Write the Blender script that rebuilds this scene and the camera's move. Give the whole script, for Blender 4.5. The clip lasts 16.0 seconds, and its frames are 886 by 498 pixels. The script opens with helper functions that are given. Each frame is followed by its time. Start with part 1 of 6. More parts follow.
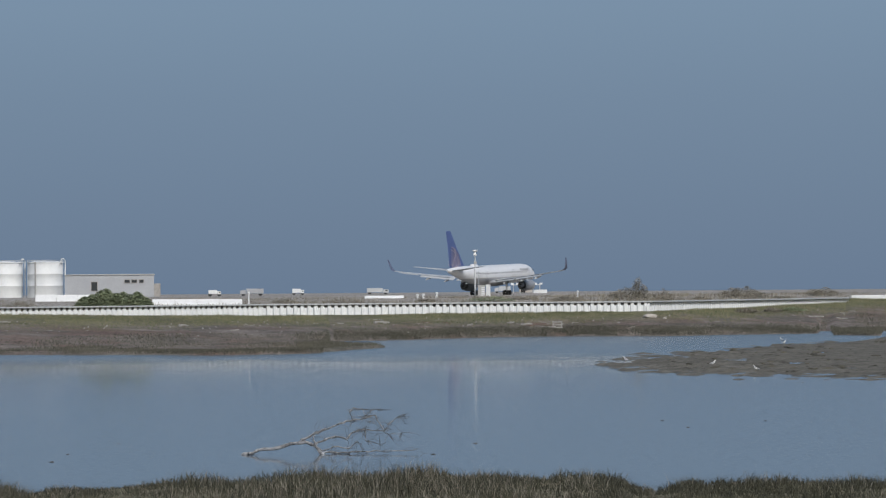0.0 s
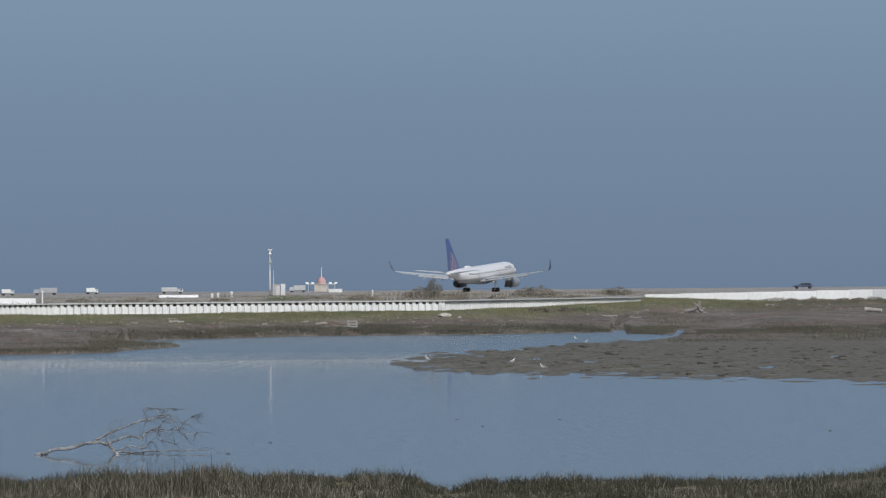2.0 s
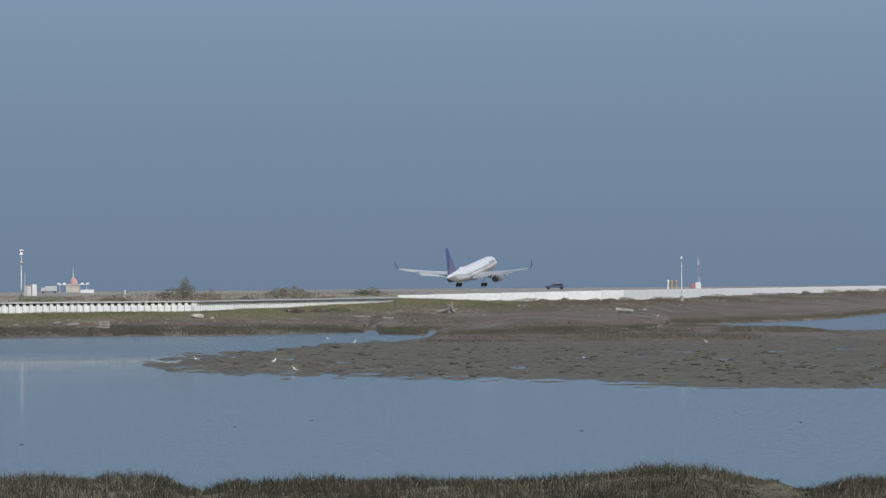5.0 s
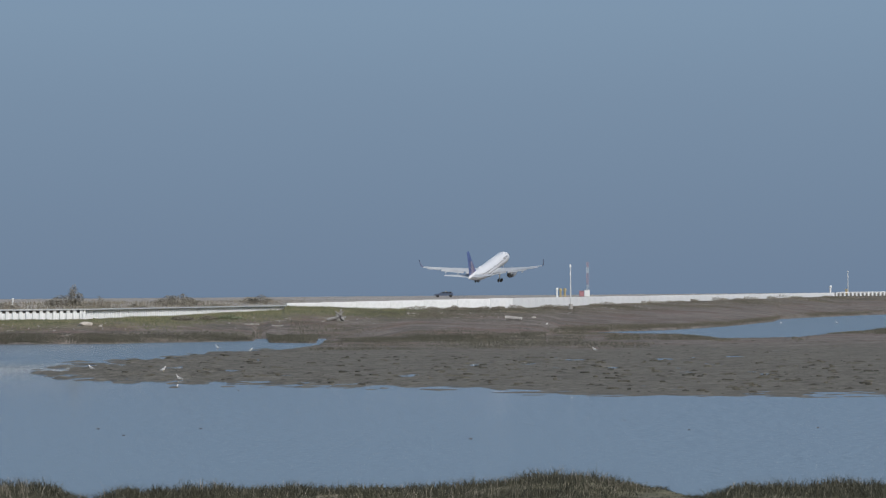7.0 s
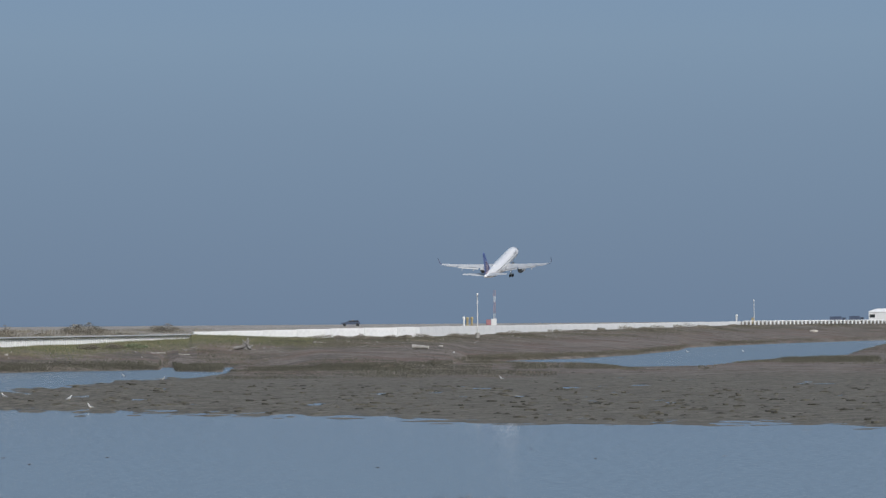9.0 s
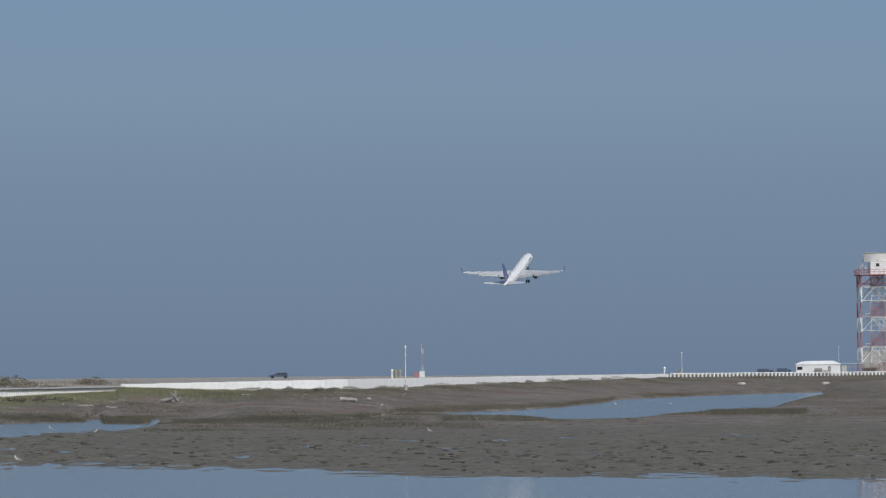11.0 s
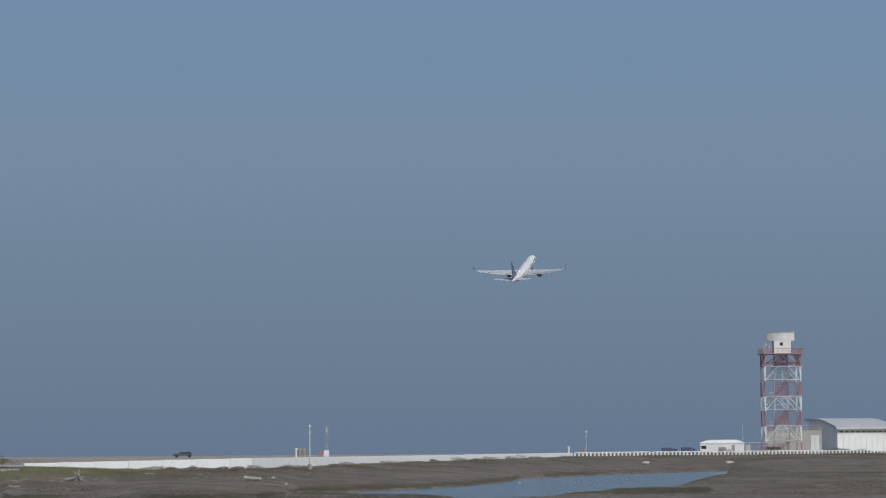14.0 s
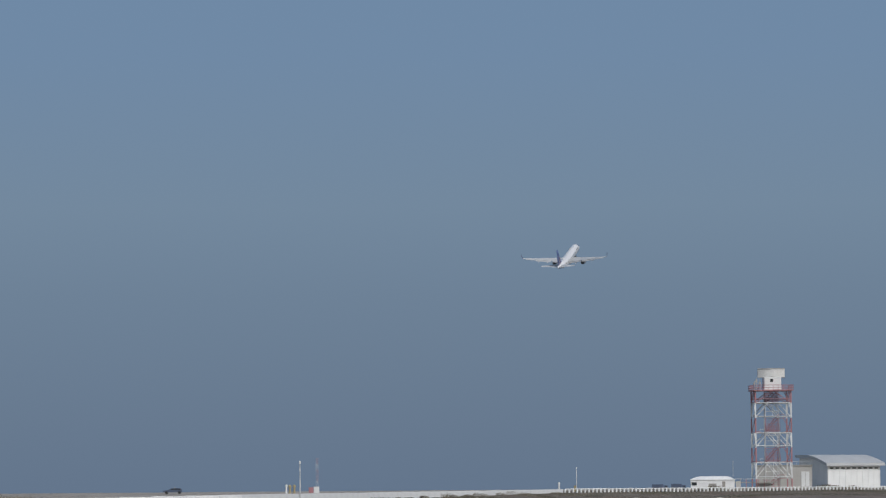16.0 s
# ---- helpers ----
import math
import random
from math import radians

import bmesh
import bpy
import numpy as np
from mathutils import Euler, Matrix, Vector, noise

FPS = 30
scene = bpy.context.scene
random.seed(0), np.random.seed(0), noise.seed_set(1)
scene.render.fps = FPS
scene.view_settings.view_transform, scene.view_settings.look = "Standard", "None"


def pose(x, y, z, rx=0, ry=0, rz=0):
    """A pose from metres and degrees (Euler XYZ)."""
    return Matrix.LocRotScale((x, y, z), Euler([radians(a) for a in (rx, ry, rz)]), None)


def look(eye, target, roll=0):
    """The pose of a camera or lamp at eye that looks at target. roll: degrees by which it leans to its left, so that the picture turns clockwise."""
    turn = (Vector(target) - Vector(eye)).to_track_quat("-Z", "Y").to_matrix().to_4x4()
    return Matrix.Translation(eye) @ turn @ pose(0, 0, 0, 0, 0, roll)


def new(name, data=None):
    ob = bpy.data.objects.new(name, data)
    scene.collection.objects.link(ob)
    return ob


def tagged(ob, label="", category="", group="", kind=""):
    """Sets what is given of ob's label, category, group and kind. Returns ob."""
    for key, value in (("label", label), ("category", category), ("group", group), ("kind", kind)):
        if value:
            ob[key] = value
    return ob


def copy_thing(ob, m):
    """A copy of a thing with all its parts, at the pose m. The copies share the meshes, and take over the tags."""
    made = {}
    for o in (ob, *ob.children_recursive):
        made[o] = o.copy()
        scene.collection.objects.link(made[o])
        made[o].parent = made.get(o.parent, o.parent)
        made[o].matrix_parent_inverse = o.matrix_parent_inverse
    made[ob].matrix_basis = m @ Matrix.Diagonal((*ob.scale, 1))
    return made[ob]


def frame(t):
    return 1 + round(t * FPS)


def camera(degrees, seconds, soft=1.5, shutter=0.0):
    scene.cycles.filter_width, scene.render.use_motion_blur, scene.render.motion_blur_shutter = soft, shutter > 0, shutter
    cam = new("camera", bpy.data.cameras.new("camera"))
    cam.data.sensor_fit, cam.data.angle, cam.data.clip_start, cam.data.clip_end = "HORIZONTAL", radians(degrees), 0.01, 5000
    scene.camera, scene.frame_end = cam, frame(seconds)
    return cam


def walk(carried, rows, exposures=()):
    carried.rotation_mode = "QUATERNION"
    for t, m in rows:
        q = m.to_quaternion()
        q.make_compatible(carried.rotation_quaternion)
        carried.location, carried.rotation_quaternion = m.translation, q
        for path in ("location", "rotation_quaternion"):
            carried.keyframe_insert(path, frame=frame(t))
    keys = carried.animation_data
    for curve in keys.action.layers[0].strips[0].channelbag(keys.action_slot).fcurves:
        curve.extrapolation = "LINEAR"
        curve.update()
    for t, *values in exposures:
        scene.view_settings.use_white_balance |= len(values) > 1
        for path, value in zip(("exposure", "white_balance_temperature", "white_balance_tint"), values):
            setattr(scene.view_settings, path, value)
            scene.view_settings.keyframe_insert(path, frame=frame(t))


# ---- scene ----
H = 6.0        # eye above the water
LEAN = 0.45    # the tripod leans a little to its right
cam = camera(13.76, 16.0, soft=1.25)


def aim(bearing, tilt):
    return pose(0, 0, H) @ pose(0, 0, 0, 0, LEAN, 0) @ pose(0, 0, 0, 90 + tilt, 0, -bearing)


PAN = [
    (0.0, 0.000, 0.617), (0.5, 0.816, 0.617), (1.0, 1.616, 0.617), (1.5, 2.415, 0.609), (2.0, 3.199, 0.605),
    (2.5, 3.973, 0.605), (3.0, 4.712, 0.605), (3.5, 5.405, 0.605), (4.0, 6.025, 0.605), (4.2, 6.250, 0.606),
    (6.5, 8.354, 0.685), (7.0, 8.783, 0.739), (7.5, 9.198, 0.807), (8.0, 9.572, 0.907), (8.5, 9.908, 1.028),
    (9.0, 10.235, 1.187), (11.3, 11.504, 2.147), (11.5, 11.604, 2.243), (12.0, 11.907, 2.454), (12.5, 12.200, 2.657),
    (13.0, 12.455, 2.847), (13.5, 12.674, 3.036), (14.0, 12.847, 3.235), (14.5, 12.973, 3.414), (15.0, 13.053, 3.561),
    (15.5, 13.067, 3.695), (16.0, 12.998, 3.802)]
EXPOSURE = [(0.0, 0.05), (2.0, 0.10), (4.2, 0.14), (7.0, 0.16), (9.0, 0.17), (11.3, 0.08), (12.5, 0.01), (14.0, -0.06), (16.0, -0.12)]
walk(cam, [(t, aim(b, e)) for t, b, e in PAN], EXPOSURE)

# ---- light ----
SUN_BEARING, SUN_HEIGHT = 158.0, 42.0   # degrees, clockwise from straight ahead, and above the horizon
world = bpy.data.worlds.new("world")
scene.world = world
world.use_nodes = True
wn = world.node_tree.nodes
sky = wn.new("ShaderNodeTexSky")
sky.sky_type, sky.sun_disc = "NISHITA", False
sky.sun_elevation, sky.sun_rotation = radians(SUN_HEIGHT), radians(SUN_BEARING)
sky.air_density, sky.dust_density = 1.2, 2.0
wn["Background"].inputs["Strength"].default_value = 0.085
world.node_tree.links.new(sky.outputs["Color"], wn["Background"].inputs["Color"])
sun = new("sun", bpy.data.lights.new("sun", "SUN"))
sun.data.energy, sun.data.angle, sun.data.color = 2.5, radians(0.6), (1.0, 0.975, 0.945)
_a, _e = radians(SUN_BEARING), radians(SUN_HEIGHT)
sun.matrix_world = look((0, 0, 60), (-100 * math.sin(_a) * math.cos(_e), -100 * math.cos(_a) * math.cos(_e), 60 - 100 * math.sin(_e)))


# ---- materials ----
def node(nt, kind, **values):
    n = nt.nodes.new(kind)
    for key, value in values.items():
        n.inputs[key.replace("_", " ")].default_value = value
    return n


def mat(name, dark, light, rough=0.7, metal=0.0, coarse=0.6, fine=8.0, bump=0.0, island=0.0, coat=0.0):
    """A two-scale mottled surface between two colours; scales are per metre."""
    m = bpy.data.materials.new(name)
    m.use_nodes = True
    nt = m.node_tree
    b = nt.nodes["Principled BSDF"]
    b.inputs["Metallic"].default_value = metal
    b.inputs["Coat Weight"].default_value = coat
    tc = nt.nodes.new("ShaderNodeTexCoord")
    n1 = node(nt, "ShaderNodeTexNoise", Scale=coarse, Detail=4.0, Roughness=0.6)
    n2 = node(nt, "ShaderNodeTexNoise", Scale=fine, Detail=5.0, Roughness=0.65)
    nt.links.new(tc.outputs["Object"], n1.inputs["Vector"])
    nt.links.new(tc.outputs["Object"], n2.inputs["Vector"])
    add = nt.nodes.new("ShaderNodeMath")
    add.operation = "ADD"
    nt.links.new(n1.outputs["Fac"], add.inputs[0])
    nt.links.new(n2.outputs["Fac"], add.inputs[1])
    last = add
    if island:
        geo = nt.nodes.new("ShaderNodeNewGeometry")
        mul = nt.nodes.new("ShaderNodeMath")
        mul.operation = "MULTIPLY_ADD"
        mul.inputs[1].default_value = island
        nt.links.new(geo.outputs["Random Per Island"], mul.inputs[0])
        nt.links.new(add.outputs[0], mul.inputs[2])
        last = node(nt, "ShaderNodeMath")
        last.operation = "SUBTRACT"
        last.inputs[1].default_value = island / 2
        nt.links.new(mul.outputs[0], last.inputs[0])
    ramp = nt.nodes.new("ShaderNodeMapRange")
    ramp.inputs["From Min"].default_value, ramp.inputs["From Max"].default_value = 0.7, 1.3
    nt.links.new(last.outputs[0], ramp.inputs["Value"])
    mix = nt.nodes.new("ShaderNodeMix")
    mix.data_type = "RGBA"
    mix.inputs["A"].default_value, mix.inputs["B"].default_value = (*dark, 1), (*light, 1)
    nt.links.new(ramp.outputs["Result"], mix.inputs["Factor"])
    nt.links.new(mix.outputs["Result"], b.inputs["Base Color"])
    rr = nt.nodes.new("ShaderNodeMapRange")
    rr.inputs["To Min"].default_value, rr.inputs["To Max"].default_value = max(0.02, rough - 0.12), min(1, rough + 0.12)
    nt.links.new(n2.outputs["Fac"], rr.inputs["Value"])
    nt.links.new(rr.outputs["Result"], b.inputs["Roughness"])
    if bump:
        bp = node(nt, "ShaderNodeBump", Strength=0.6, Distance=bump)
        nt.links.new(n2.outputs["Fac"], bp.inputs["Height"])
        nt.links.new(bp.outputs["Normal"], b.inputs["Normal"])
    return m


WHITE_WALL = mat("white_wall_paint", (0.60, 0.62, 0.64), (0.80, 0.82, 0.84), 0.75, coarse=0.25, fine=3.0, bump=0.01)
WHITE_PANEL = mat("white_panel", (0.60, 0.62, 0.63), (0.74, 0.76, 0.77), 0.6, coarse=0.3, fine=4.0)
GREY_RENDER = mat("pale_grey_render", (0.31, 0.325, 0.35), (0.39, 0.405, 0.43), 0.8, coarse=0.2, fine=3.0)
CONCRETE = mat("concrete", (0.22, 0.21, 0.20), (0.38, 0.37, 0.35), 0.9, coarse=0.3, fine=3.0, bump=0.02)
GREY_PANEL = mat("grey_panel", (0.33, 0.33, 0.32), (0.44, 0.44, 0.43), 0.7, coarse=0.2, fine=3.0)
GALVANISED = mat("galvanised_steel", (0.50, 0.51, 0.51), (0.68, 0.69, 0.69), 0.5, 0.3, coarse=2.0, fine=12.0)
DARK = mat("dark_rubber", (0.015, 0.015, 0.016), (0.035, 0.035, 0.035), 0.8)
DARK_GLASS = mat("dark_glass", (0.02, 0.025, 0.03), (0.04, 0.05, 0.06), 0.15)
# Reds dulled and paled: haze over the far site is in these colours.
RED_PAINT = mat("hazed_red_paint", (0.30, 0.135, 0.155), (0.40, 0.20, 0.22), 0.6, coarse=0.8)
FADED_RED = mat("pale_hazed_red_paint", (0.40, 0.245, 0.25), (0.50, 0.33, 0.335), 0.7, coarse=0.8)
PALE_METAL = mat("pale_metal", (0.40, 0.42, 0.44), (0.50, 0.52, 0.54), 0.55, 0.1, coarse=0.2, fine=2.0)
YELLOW_PAINT = mat("yellow_paint", (0.27, 0.225, 0.12), (0.42, 0.36, 0.21), 0.6)
# Dark tail blue, lightened to put the air's haze into the colour.
BLUE_PAINT = mat("hazed_fin_blue", (0.060, 0.095, 0.235), (0.080, 0.12, 0.285), 0.5)
TRUCK_PAINT = mat("dark_blue_car_paint", (0.050, 0.072, 0.125), (0.070, 0.098, 0.16), 0.4, coat=0.3)
DRIFTWOOD = mat("driftwood", (0.19, 0.18, 0.17), (0.46, 0.445, 0.425), 0.9, coarse=1.5, fine=10.0, bump=0.03)
STUMP_WOOD = mat("stump_wood", (0.09, 0.086, 0.083), (0.44, 0.43, 0.415), 0.9, coarse=2.2, fine=9.0, bump=0.03)
DEAD_BARK = mat("dead_bark", (0.022, 0.022, 0.024), (0.40, 0.41, 0.43), 0.9, coarse=3.2, fine=11.0, bump=0.03)
MARSH_GRASS = mat("marsh_grass", (0.044, 0.046, 0.033), (0.112, 0.107, 0.084), 0.85, coarse=0.07, fine=0.5, island=0.65)
POOL_GRASS = mat("pool_grass", (0.058, 0.056, 0.040), (0.135, 0.125, 0.098), 0.85, coarse=0.05, fine=0.4, island=0.65)
BANK_GRASS = mat("bank_grass", (0.011, 0.014, 0.007), (0.060, 0.058, 0.036), 0.85, coarse=0.35, fine=2.5, island=0.6)
STRAW = mat("straw", (0.085, 0.077, 0.058), (0.26, 0.24, 0.195), 0.85, coarse=0.5, fine=2.5, island=0.7)
CLOD = mat("weedy_clods", (0.028, 0.027, 0.020), (0.085, 0.079, 0.060), 0.9, fine=3.0, island=0.6)
NACELLE = mat("engine_cowl_grey_blue", (0.20, 0.215, 0.24), (0.28, 0.295, 0.32), 0.4)
CABIN_GLASS = mat("cabin_window_glass", (0.22, 0.23, 0.25), (0.32, 0.33, 0.35), 0.3)
TWIG = mat("dark_twigs", (0.022, 0.022, 0.023), (0.15, 0.153, 0.158), 0.9, coarse=5.0, fine=14.0)
GREEN_GRASS = mat("green_grass", (0.078, 0.094, 0.046), (0.21, 0.20, 0.12), 0.85, coarse=0.08, fine=0.8, island=0.6)
DRY_GRASS = mat("dry_grass", (0.105, 0.098, 0.075), (0.27, 0.245, 0.195), 0.9, coarse=0.06, fine=2.0, island=0.6)
LEAF_GREEN = mat("shrub_leaves", (0.11, 0.142, 0.080), (0.25, 0.285, 0.175), 0.7, coarse=0.8, fine=4.0, island=0.5)
LEAF_DARK = mat("dry_shrub_leaves", (0.12, 0.112, 0.088), (0.29, 0.265, 0.215), 0.8, coarse=0.8, fine=4.0, island=0.5)
RED_PLANK = mat("old_red_plank", (0.10, 0.06, 0.055), (0.24, 0.16, 0.14), 0.9, fine=9.0, bump=0.01)
STEM = mat("shrub_stems", (0.09, 0.07, 0.05), (0.17, 0.14, 0.10), 0.9, fine=12.0)
FEATHER = mat("white_feathers", (0.66, 0.66, 0.65), (0.82, 0.82, 0.81), 0.8, fine=30.0)
FEATHER_GREY = mat("grey_feathers", (0.22, 0.23, 0.25), (0.36, 0.37, 0.39), 0.8, fine=30.0)
ALUMINIUM = mat("bare_aluminium", (0.48, 0.49, 0.50), (0.62, 0.63, 0.64), 0.35, 0.7)
WING_GREY = mat("wing_grey", (0.38, 0.40, 0.42), (0.50, 0.52, 0.54), 0.45, coarse=0.4, fine=3.0)
# White paint greyed down, with distance haze worked into its base colour.
PLANE_WHITE = mat("hazed_airliner_white", (0.60, 0.61, 0.63), (0.69, 0.70, 0.72), 0.35, coarse=0.3, fine=2.0, coat=0.3)
PLANE_GREY = mat("airliner_belly_grey", (0.30, 0.31, 0.33), (0.37, 0.38, 0.40), 0.4, coarse=0.3, fine=2.0)
MAUVE = mat("mauve_paint", (0.34, 0.26, 0.31), (0.42, 0.34, 0.39), 0.5)
# Dark exhaust metal lifted to grey; the lift imitates haze.
BURNT_METAL = mat("hazed_exhaust_metal", (0.11, 0.113, 0.12), (0.18, 0.185, 0.19), 0.5, 0.4)
# Winglet blue likewise carries distance haze in its colour.
WINGLET_BLUE = mat("hazed_winglet_blue", (0.085, 0.105, 0.17), (0.11, 0.13, 0.20), 0.6)
PALE_BAND = mat("pale_band_paint", (0.42, 0.37, 0.41), (0.52, 0.47, 0.51), 0.5)
SANDSTONE = mat("pale_rubble", (0.34, 0.31, 0.28), (0.55, 0.52, 0.48), 0.9, fine=5.0, bump=0.03)
SPECK = mat("wet_dark_wood", (0.03, 0.025, 0.02), (0.07, 0.06, 0.05), 0.6, fine=20.0)


def water_material():
    m = bpy.data.materials.new("bay_water")
    m.use_nodes = True
    nt = m.node_tree
    b = nt.nodes["Principled BSDF"]
    b.inputs["Base Color"].default_value = (0.095, 0.118, 0.138, 1)
    b.inputs["IOR"].default_value = 1.33
    tc = nt.nodes.new("ShaderNodeTexCoord")
    n1 = node(nt, "ShaderNodeTexNoise", Scale=2.2, Detail=3.0)
    n2 = node(nt, "ShaderNodeTexNoise", Scale=0.035, Detail=3.0)
    for n in (n1, n2):
        nt.links.new(tc.outputs["Object"], n.inputs["Vector"])
    # glassy near the bank, ruffled by the breeze further out
    away = nt.nodes.new("ShaderNodeVectorMath")
    away.operation = "LENGTH"
    nt.links.new(tc.outputs["Object"], away.inputs[0])
    edge = nt.nodes.new("ShaderNodeMath")
    edge.operation, edge.inputs[1].default_value = "MULTIPLY_ADD", 70.0
    nt.links.new(n2.outputs["Fac"], edge.inputs[0])
    nt.links.new(away.outputs["Value"], edge.inputs[2])
    cat = node(nt, "ShaderNodeTexNoise", Scale=2.6, Detail=2.0)
    nt.links.new(tc.outputs["Object"], cat.inputs["Vector"])
    paws = node(nt, "ShaderNodeMapRange", From_Min=0.42, From_Max=0.58, To_Min=0.045, To_Max=0.125)
    nt.links.new(cat.outputs["Fac"], paws.inputs["Value"])
    rr = node(nt, "ShaderNodeMapRange", From_Min=335.0, From_Max=375.0, To_Max=0.20)
    nt.links.new(paws.outputs["Result"], rr.inputs["To Min"])
    nt.links.new(edge.outputs[0], rr.inputs["Value"])
    nt.links.new(rr.outputs["Result"], b.inputs["Roughness"])
    bp = node(nt, "ShaderNodeBump", Strength=0.2, Distance=0.004)
    nt.links.new(n1.outputs["Fac"], bp.inputs["Height"])
    nt.links.new(bp.outputs["Normal"], b.inputs["Normal"])
    return m


def ground_material():
    """Mud, marsh, grass and airfield, told apart by the cover attribute."""
    m = bpy.data.materials.new("shore_ground")
    m.use_nodes = True
    nt = m.node_tree
    b = nt.nodes["Principled BSDF"]
    tc = nt.nodes.new("ShaderNodeTexCoord")
    at = nt.nodes.new("ShaderNodeAttribute")
    at.attribute_name = "cover"
    sep = nt.nodes.new("ShaderNodeSeparateColor")
    nt.links.new(at.outputs["Color"], sep.inputs["Color"])

    def two(scale, a, c, lo=0.35, hi=0.65, detail=6.0):
        n = node(nt, "ShaderNodeTexNoise", Scale=scale, Detail=detail, Roughness=0.68)
        nt.links.new(tc.outputs["Object"], n.inputs["Vector"])
        r = node(nt, "ShaderNodeMapRange", From_Min=lo, From_Max=hi)
        nt.links.new(n.outputs["Fac"], r.inputs["Value"])
        x = nt.nodes.new("ShaderNodeMix")
        x.data_type = "RGBA"
        x.inputs["A"].default_value, x.inputs["B"].default_value = (*a, 1), (*c, 1)
        nt.links.new(r.outputs["Result"], x.inputs["Factor"])
        return x, n

    mud, mud_n = two(0.35, (0.080, 0.074, 0.060), (0.140, 0.131, 0.110))
    marsh, _ = two(0.16, (0.075, 0.066, 0.056), (0.20, 0.175, 0.155))
    red, _ = two(0.05, (0.10, 0.070, 0.058), (0.17, 0.125, 0.105))
    grass, _ = two(0.10, (0.062, 0.070, 0.034), (0.15, 0.14, 0.08))
    field, _ = two(0.02, (0.20, 0.188, 0.17), (0.33, 0.312, 0.29))
    # pickleweed reddens the marsh in patches, and a fine grain breaks up all of it
    blot = node(nt, "ShaderNodeTexNoise", Scale=0.06, Detail=5.0, Roughness=0.7)
    nt.links.new(tc.outputs["Object"], blot.inputs["Vector"])
    blot_r = node(nt, "ShaderNodeMapRange", From_Min=0.5, From_Max=0.62)
    nt.links.new(blot.outputs["Fac"], blot_r.inputs["Value"])
    weed = nt.nodes.new("ShaderNodeMix")
    weed.data_type = "RGBA"
    nt.links.new(blot_r.outputs["Result"], weed.inputs["Factor"])
    nt.links.new(marsh.outputs["Result"], weed.inputs["A"])
    nt.links.new(red.outputs["Result"], weed.inputs["B"])
    marsh = weed
    last = mud.outputs["Result"]
    for channel, layer in (("Red", marsh), ("Green", grass), ("Blue", field)):
        x = nt.nodes.new("ShaderNodeMix")
        x.data_type = "RGBA"
        nt.links.new(sep.outputs[channel], x.inputs["Factor"])
        nt.links.new(last, x.inputs["A"])
        nt.links.new(layer.outputs["Result"], x.inputs["B"])
        last = x.outputs["Result"]
    grain = node(nt, "ShaderNodeTexNoise", Scale=1.5, Detail=6.0, Roughness=0.75)
    nt.links.new(tc.outputs["Object"], grain.inputs["Vector"])
    grain_r = node(nt, "ShaderNodeMapRange", From_Min=0.32, From_Max=0.68, To_Min=0.42, To_Max=1.66)
    nt.links.new(grain.outputs["Fac"], grain_r.inputs["Value"])
    speck = nt.nodes.new("ShaderNodeVectorMath")
    speck.operation = "SCALE"
    nt.links.new(last, speck.inputs[0])
    nt.links.new(grain_r.outputs["Result"], speck.inputs["Scale"])
    nt.links.new(speck.outputs["Vector"], b.inputs["Base Color"])
    b.inputs["Roughness"].default_value = 0.9
    b.inputs["Specular IOR Level"].default_value = 0.25
    bp = node(nt, "ShaderNodeBump", Strength=0.9, Distance=0.2)
    nt.links.new(mud_n.outputs["Fac"], bp.inputs["Height"])
    nt.links.new(bp.outputs["Normal"], b.inputs["Normal"])
    return m


def backdrop_material():
    """Hazy distance: a smooth rise of colour with height, far behind all else."""
    m = bpy.data.materials.new("hazy_sky")
    m.use_nodes = True
    nt = m.node_tree
    nt.nodes.remove(nt.nodes["Principled BSDF"])
    em = nt.nodes.new("ShaderNodeEmission")
    geo = nt.nodes.new("ShaderNodeNewGeometry")
    sep = nt.nodes.new("ShaderNodeSeparateXYZ")
    nt.links.new(geo.outputs["Position"], sep.inputs["Vector"])
    r = node(nt, "ShaderNodeMapRange", From_Min=0.0, From_Max=700.0)
    nt.links.new(sep.outputs["Z"], r.inputs["Value"])
    ramp = nt.nodes.new("ShaderNodeValToRGB")
    e = ramp.color_ramp.elements
    stops = [(0.0, (0.138, 0.196, 0.285)), (0.14, (0.150, 0.212, 0.302)), (0.36, (0.168, 0.240, 0.335)),
             (0.52, (0.186, 0.268, 0.370)), (0.80, (0.176, 0.272, 0.408)), (1.0, (0.172, 0.272, 0.414))]
    e[0].position, e[0].color = stops[0][0], (*stops[0][1], 1)
    e[1].position, e[1].color = stops[-1][0], (*stops[-1][1], 1)
    for p, c in stops[1:-1]:
        k = e.new(p)
        k.color = (*c, 1)
    nt.links.new(r.outputs["Result"], ramp.inputs["Fac"])
    nt.links.new(ramp.outputs["Color"], em.inputs["Color"])
    nt.links.new(em.outputs["Emission"], nt.nodes["Material Output"].inputs["Surface"])
    return m


# ---- mesh helpers ----
def at(bearing, dist, z=0.0):
    a = radians(bearing)
    return Vector((dist * math.sin(a), dist * math.cos(a), z))


def spot(bearing, dist, z=0.0, turn=0.0):
    """A pose at a bearing and distance that faces the eye: x to the right, y away."""
    p = at(bearing, dist, z)
    return pose(p.x, p.y, p.z, 0, 0, -bearing + turn)


